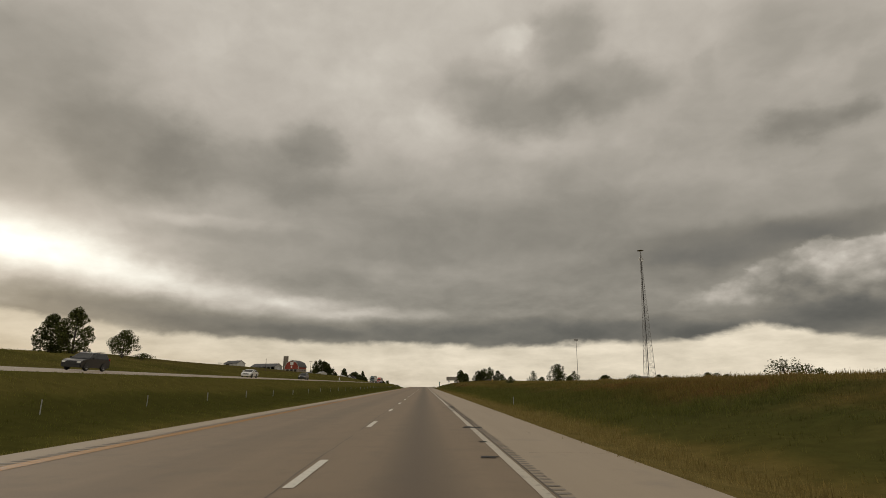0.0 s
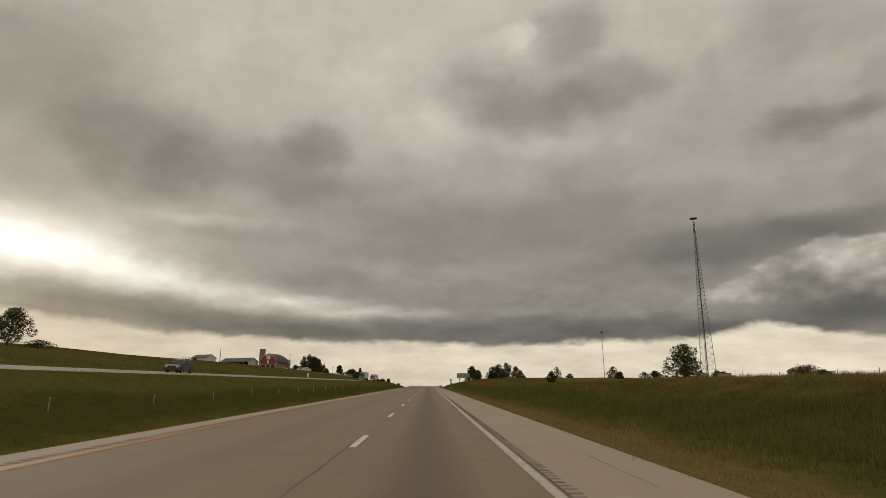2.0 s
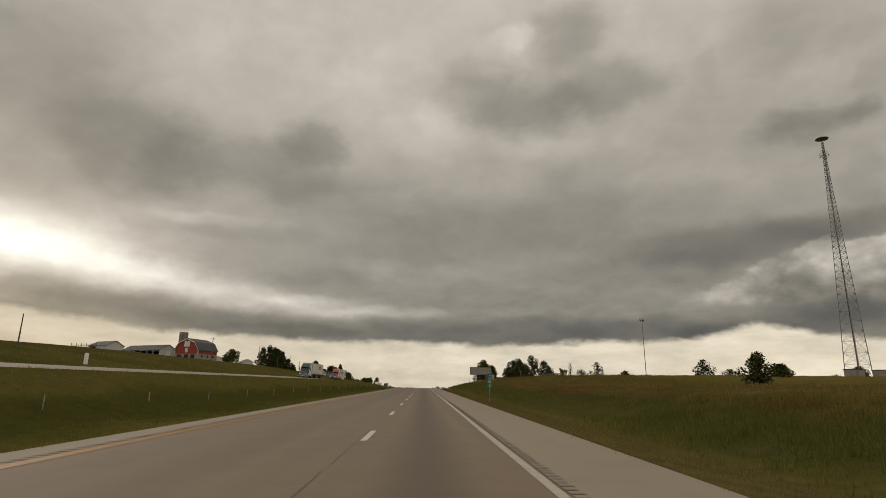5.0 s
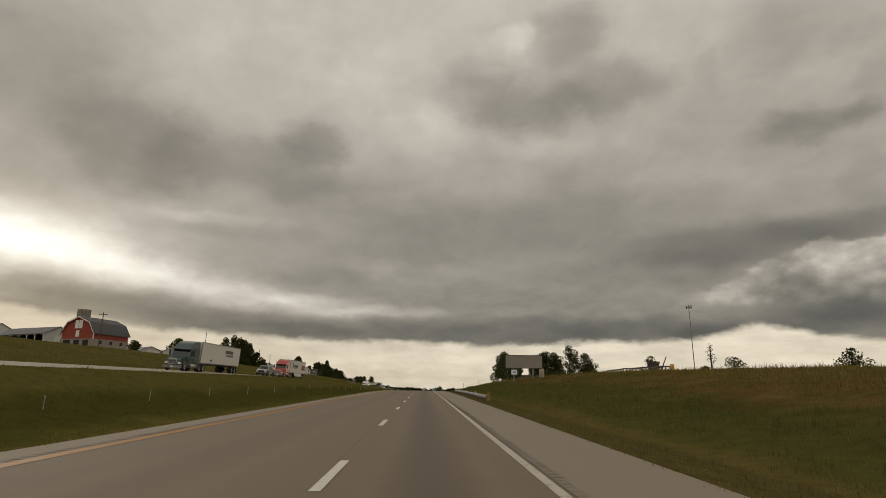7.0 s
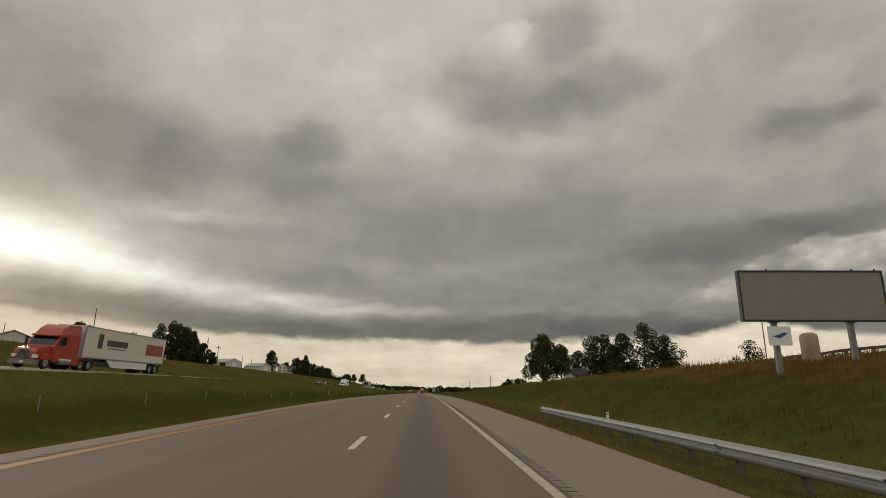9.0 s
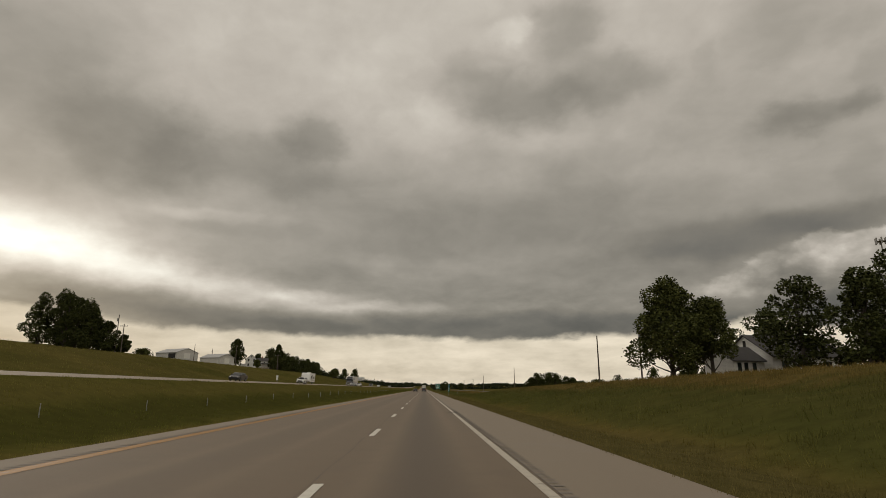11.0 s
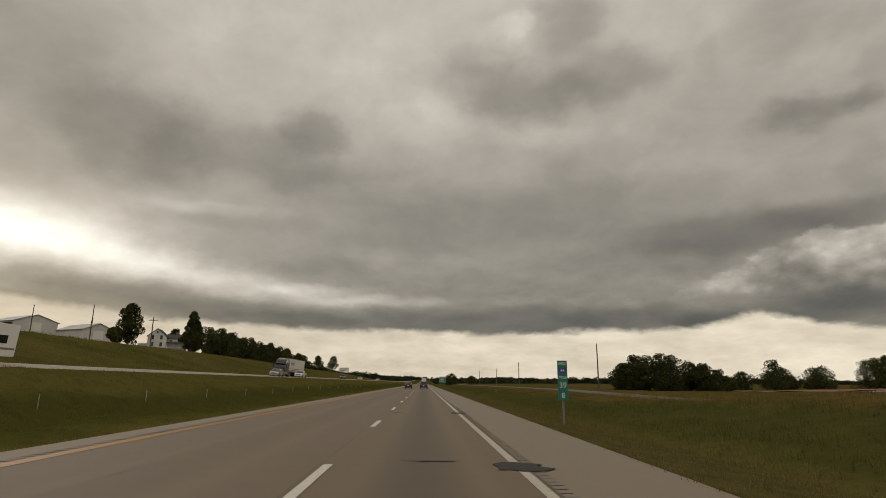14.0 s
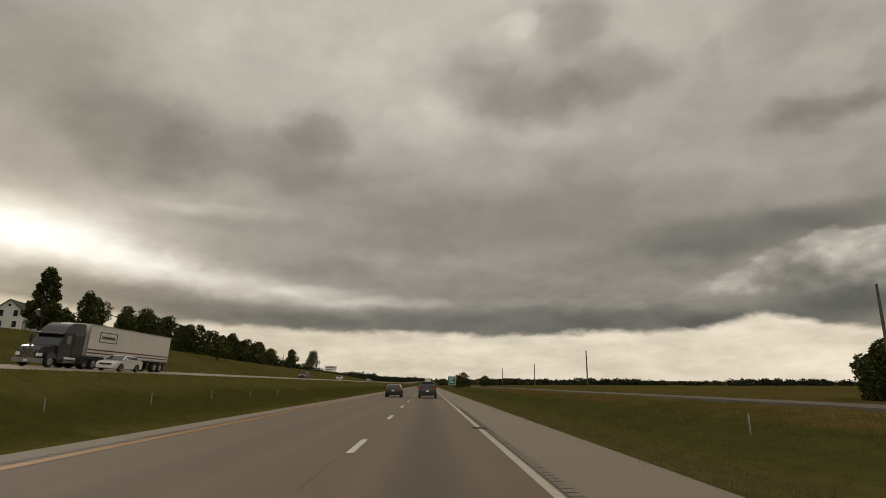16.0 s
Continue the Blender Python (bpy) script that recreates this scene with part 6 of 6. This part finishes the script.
def tractor(m, paint, label, trim=CHROME, roof=None):
    """A sleeper tractor; its nose at local y = 0, facing +y."""
    top = thing("truck_tractor", m, label, "truck")
    roof = roof or paint
    part("hood", Geo().prism([(-.05, .62), (.0, 1.25), (-.25, 1.62), (-1.75, 1.92), (-1.75, .62)], lambda y, z: -1.02 + .12 * (y > -.5), lambda y, z: 1.02 - .12 * (y > -.5)), paint, top, bevel=0.07)
    g = part("grille", Geo().box(-.52, .52, -.06, .06, .78, 1.50, .02), trim, top, "bright grille")
    for i in range(7):
        part("grille_slot", Geo().box(-.44 + i * .13, -.36 + i * .13, .061, .068, .84, 1.44), BLACK, g)
    part("front_bumper", Geo().box(-1.18, 1.18, -.35, .12, .32, .72, .12), paint if trim is not CHROME else DULL_STEEL, top, bevel=0.03)
    part("plate", Geo().box(-.16, .16, .122, .13, .42, .58), PLATE, top)
    for sx in (-1, 1):
        part("headlight", Geo().box(min(sx * .62, sx * 1.0), max(sx * .62, sx * 1.0), -.32, .0, .86, 1.12, .04), LAMP_CLEAR, top, "clear headlight")
        part("fender", Geo().prism([(-.45, .75), (-.6, 1.15), (-1.1, 1.32), (-1.75, 1.1), (-1.75, .75)], sx * .95, sx * 1.22), paint, top, bevel=0.05)
        part("side_window", quad_plate([(sx * 1.21, -2.15, 2.02), (sx * 1.21, -3.2, 2.02), (sx * 1.19, -3.2, 2.72), (sx * 1.19, -2.55, 2.72)], (sx, 0, 0), .012), CAR_GLASS, top)
        mir = part("mirror", Geo().box(min(sx * 1.36, sx * 1.56), max(sx * 1.36, sx * 1.56), -2.12, -1.98, 1.95, 2.65, .03), BLACK, top)
        part("mirror_arm", Geo().tube((sx * 1.2, -2.2, 2.5), (sx * 1.4, -2.05, 2.5), .025, .025, 6), BLACK, mir)
        part("fuel_tank", Geo().tube((sx * .98, -2.6, .72), (sx * .98, -4.2, .72), .32, .32, 14), CHROME if trim is CHROME else DULL_STEEL, top, "round fuel tank")
        part("side_fairing", Geo().box(min(sx * 1.16, sx * 1.24), max(sx * 1.16, sx * 1.24), -6.0, -4.25, .42, 1.2, .01), paint, top)
        wheel(top, sx * 1.02, -1.1, .51, .3)
        for ya in (-5.7, -7.0):
            wheel(top, sx * .98, ya, .51, .56)
    part("cab", Geo().prism([(-1.75, .62), (-1.75, 1.92), (-2.35, 2.85), (-3.5, 2.95), (-3.5, .62)], -1.2, 1.2), paint, top, bevel=0.06)
    part("windscreen", quad_plate([(-1.08, -1.80, 1.98), (1.08, -1.80, 1.98), (1.02, -2.29, 2.75), (-1.02, -2.29, 2.75)], (0, .9, .6), .015), CAR_GLASS, top)
    part("visor", Geo().prism([(-2.0, 2.74), (-2.35, 2.86), (-2.35, 2.95), (-1.98, 2.84)], -1.1, 1.1), paint, top)
    part("sleeper", Geo().box(-1.22, 1.22, -5.15, -3.5, .62, 3.0, .08), paint, top)
    part("roof_fairing", Geo().prism([(-2.35, 2.86), (-2.75, 3.45), (-3.5, 3.84), (-5.15, 3.95), (-5.15, 2.95)], lambda y, z: -1.2 + .12 * (z > 3.3), lambda y, z: 1.2 - .12 * (z > 3.3)), roof, top, bevel=0.08)
    part("chassis", Geo().box(-.45, .45, -7.6, -.4, .55, .85), BLACK, top)
    part("fifth_wheel", Geo().box(-.5, .5, -6.9, -5.8, .98, 1.10), BLACK, top)
    for sx in (-1, 1):
        part("drive_fender", Geo().prism([(-7.6, .9), (-7.5, 1.1), (-5.3, 1.1), (-5.2, .9)], sx * .7, sx * 1.24), BLACK, top)
    return top


def semitrailer(m, box_mat, label, art=(), skirt=WHITE, length=16.1, stripe=None):
    """A box trailer whose front lies at local y = -5.5 behind a tractor's nose. art: (y0, y1, z0, z1, material) on its sides."""
    top = thing("semi_trailer", m, label, "trailer")
    y1, y0 = -5.5, -5.5 - length
    part("box", Geo().box(-1.29, 1.29, y0, y1, 1.16, 4.05, .03), box_mat, top, bevel=0.02)
    for z in (1.16, 3.95):
        for sx in (-1, 1):
            part("side_rail", Geo().box(min(sx * 1.29, sx * 1.315), max(sx * 1.29, sx * 1.315), y0, y1, z, z + .12), STEEL, top)
    for sx in (-1, 1):
        part("corner_post", Geo().box(min(sx * 1.2, sx * 1.31), max(sx * 1.2, sx * 1.31), y1 - .06, y1 + .02, 1.2, 4.0), STEEL, top)
        for i in range(9):
            yy = y0 + 1.2 + i * (length - 2.0) / 9
            part("side_seam", Geo().box(min(sx * 1.291, sx * 1.297), max(sx * 1.291, sx * 1.297), yy, yy + .03, 1.3, 3.93), box_mat, top)
        if skirt:
            part("skirt", Geo().prism([(y0 + 3.6, 1.14), (y1 - 4.2, 1.14), (y1 - 5.4, .42), (y0 + 3.6, .42)], min(sx * 1.2, sx * 1.23), max(sx * 1.2, sx * 1.23)), skirt, top)
        part("landing_leg", Geo().box(min(sx * .6, sx * .75), max(sx * .6, sx * .75), y1 - 3.0, y1 - 2.85, .3, 1.16), BLACK, top)
        for ya in (y0 + 1.5, y0 + 2.8):
            wheel(top, sx * .98, ya, .51, .56)
        part("tail_light", Geo().box(min(sx * .8, sx * 1.15), max(sx * .8, sx * 1.15), y0 - .03, y0 + .02, 1.0, 1.12), TAIL_RED, top)
        part("rear_door", Geo().box(min(sx * .02, sx * 1.2), max(sx * .02, sx * 1.2), y0 - .03, y0 - .005, 1.3, 3.9), box_mat, top)
        part("mud_flap", Geo().box(min(sx * .7, sx * 1.25), max(sx * .7, sx * 1.25), y0 + .7, y0 + .74, .25, .95), BLACK, top)
        for a, b, c, d, mat in art:
            part("side_art", Geo().box(min(sx * 1.298, sx * 1.304), max(sx * 1.298, sx * 1.304), y1 - b, y1 - a, c, d), mat, top)
    part("underframe", Geo().box(-.6, .6, y0 + .2, y1 - .6, .95, 1.14), BLACK, top)
    part("bumper_guard", Geo().box(-1.0, 1.0, y0 - .02, y0 + .1, .5, .62), DULL_STEEL, top)
    return top


def camper(m):
    top = thing("camper_trailer", m, "white boxy camper trailer behind a white car", "trailer")
    part("box", Geo().prism([(-7.0, .55), (-7.0, 2.95), (-.4, 2.95), (.0, 2.4), (.0, .9), (-.5, .55)], -1.2, 1.2), WHITE, top, bevel=0.06)
    for sx in (-1, 1):
        for a, b, lo, hi in ((-2.0, -.9, 1.5, 2.1), (-5.9, -4.6, 1.5, 2.1)):
            part("window", Geo().box(min(sx * 1.2, sx * 1.215), max(sx * 1.2, sx * 1.215), a, b, lo, hi), CAR_GLASS, top)
        part("stripe", Geo().box(min(sx * 1.2, sx * 1.21), max(sx * 1.2, sx * 1.21), -6.8, -.2, 1.05, 1.2), DULL_STEEL, top)
        part("door", Geo().box(min(sx * 1.2, sx * 1.22), max(sx * 1.2, sx * 1.22), -3.4, -2.7, .7, 2.5), STEEL, top)
        wheel(top, sx * 1.05, -3.9, .36, .22)
        wheel(top, sx * 1.05, -4.7, .36, .22)
    part("roof_vent", Geo().box(-.5, .5, -4.4, -3.4, 2.96, 3.2, .08), WHITE, top)
    part("drawbar", Geo().box(-.1, .1, 0, 1.3, .45, .58), BLACK, top)
    return top


BLACK_PAINT = car_paint("black_car_paint", (0.014, 0.014, 0.016))
GREY_PAINT = car_paint("dark_grey_car_paint", (0.045, 0.045, 0.05))
SILVER_PAINT = car_paint("silver_car_paint", (0.36, 0.36, 0.35), 0.5)
WHITE_PAINT_CAR = car_paint("white_car_paint", (0.66, 0.65, 0.62), 0.0)
RED_PAINT = car_paint("red_truck_paint", (0.36, 0.035, 0.018), 0.0)
GREEN_PAINT = car_paint("dark_green_truck_paint", (0.018, 0.045, 0.042), 0.1)
BOX_WHITE = plain("trailer_white", (0.62, 0.59, 0.53), 0.5, vary=0.08, scale=0.7)
MAROON = plain("maroon_band", (0.10, 0.035, 0.035), 0.5)
INK = plain("dark_sign_ink", (0.06, 0.055, 0.05), 0.5)
PHOTO = plain("red_brown_picture", (0.28, 0.06, 0.04), 0.5, vary=0.7, scale=1.6)

# the two that go ahead in the same direction
car("suv", on_road(-0.05, 694.5), GREY_PAINT, "dark grey sport utility car with red tail lights", "suv_car")
car("sedan", on_road(-3.95, 699), BLACK_PAINT, "black saloon car with a pale number plate on the passing lane", "saloon_car")
# a far truck on the same side
ahead = on_road(-0.1, 905)
tractor(ahead, WHITE_PAINT_CAR, "white truck tractor far ahead on the driving lane", trim=DULL_STEEL)
semitrailer(ahead, BOX_WHITE, "white box trailer far ahead on the driving lane")

NEAR, FAR = -28.6, -32.3
car("suv", on_road(FAR, 55, -1), BLACK_PAINT, "black sport utility car on the opposite carriageway", "suv_car")
car("sedan", on_road(FAR, 106, -1), WHITE_PAINT_CAR, "white saloon car on the opposite carriageway", "saloon_car")
car("suv", on_road(FAR, 153, -1), GREY_PAINT, "dark grey sport utility car on the opposite carriageway", "suv_car")
green = on_road(FAR, 349.5, -1)
tractor(green, GREEN_PAINT, "dark green sleeper truck tractor with a bright chrome grille")
semitrailer(green, BOX_WHITE, "white box trailer behind a dark green tractor", [(9.2, 12.6, 2.9, 3.4, INK), (9.6, 12.9, 2.45, 2.8, DULL_STEEL), (3.4, 4.2, 1.55, 1.8, INK)], skirt=None)
car("pickup", on_road(NEAR, 379, -1), SILVER_PAINT, "silver crew-cab pickup truck on the opposite carriageway", "pickup_truck")
red = on_road(FAR, 402, -1)
tractor(red, RED_PAINT, "bright red sleeper truck tractor with a chrome grille")
semitrailer(red, BOX_WHITE, "white box trailer with dark markings behind a red tractor",
            [(2.2, 3.0, 2.15, 3.5, INK), (3.7, 7.6, 2.45, 3.05, INK), (4.0, 7.3, 2.18, 2.3, DULL_STEEL), (11.6, 15.6, 2.0, 3.2, PHOTO)])
car("sedan", on_road(FAR, 534, -1), BLACK_PAINT, "black saloon car on the opposite carriageway", "saloon_car")
car("suv", on_road(FAR, 585.5, -1), WHITE_PAINT_CAR, "white sport utility car towing a camper trailer", "suv_car")
camper(on_road(FAR, 589.7, -1))
car("sedan", on_road(NEAR, 664, -1), SILVER_PAINT, "silver saloon car on the opposite carriageway", "saloon_car")
black = on_road(FAR, 678, -1)
tractor(black, BLACK_PAINT, "black sleeper truck tractor with a chrome grille")
semitrailer(black, BOX_WHITE, "off-white box trailer with maroon bands behind a black tractor",
            [(0.1, 16.0, 1.42, 1.54, MAROON), (0.1, 16.0, 1.72, 1.84, MAROON), (1.6, 4.6, 2.5, 2.58, INK), (1.6, 4.6, 3.4, 3.48, INK), (1.6, 1.75, 2.58, 3.4, INK), (4.45, 4.6, 2.58, 3.4, INK),
             (2.0, 4.2, 2.85, 3.1, INK)], skirt=None)
car("sedan", on_road(NEAR, 685, -1), WHITE_PAINT_CAR, "white saloon car beside a black truck", "saloon_car")
for x, y, p, k, lab in ((FAR, 780, GREY_PAINT, "suv", "dark car far off on the opposite carriageway"), (FAR, 840, WHITE_PAINT_CAR, "sedan", "white car far off on the opposite carriageway"),
                        (NEAR, 905, SILVER_PAINT, "sedan", "silver car far off on the opposite carriageway")):
    car(k, on_road(x, y, -1), p, lab, "suv_car" if k == "suv" else "saloon_car")
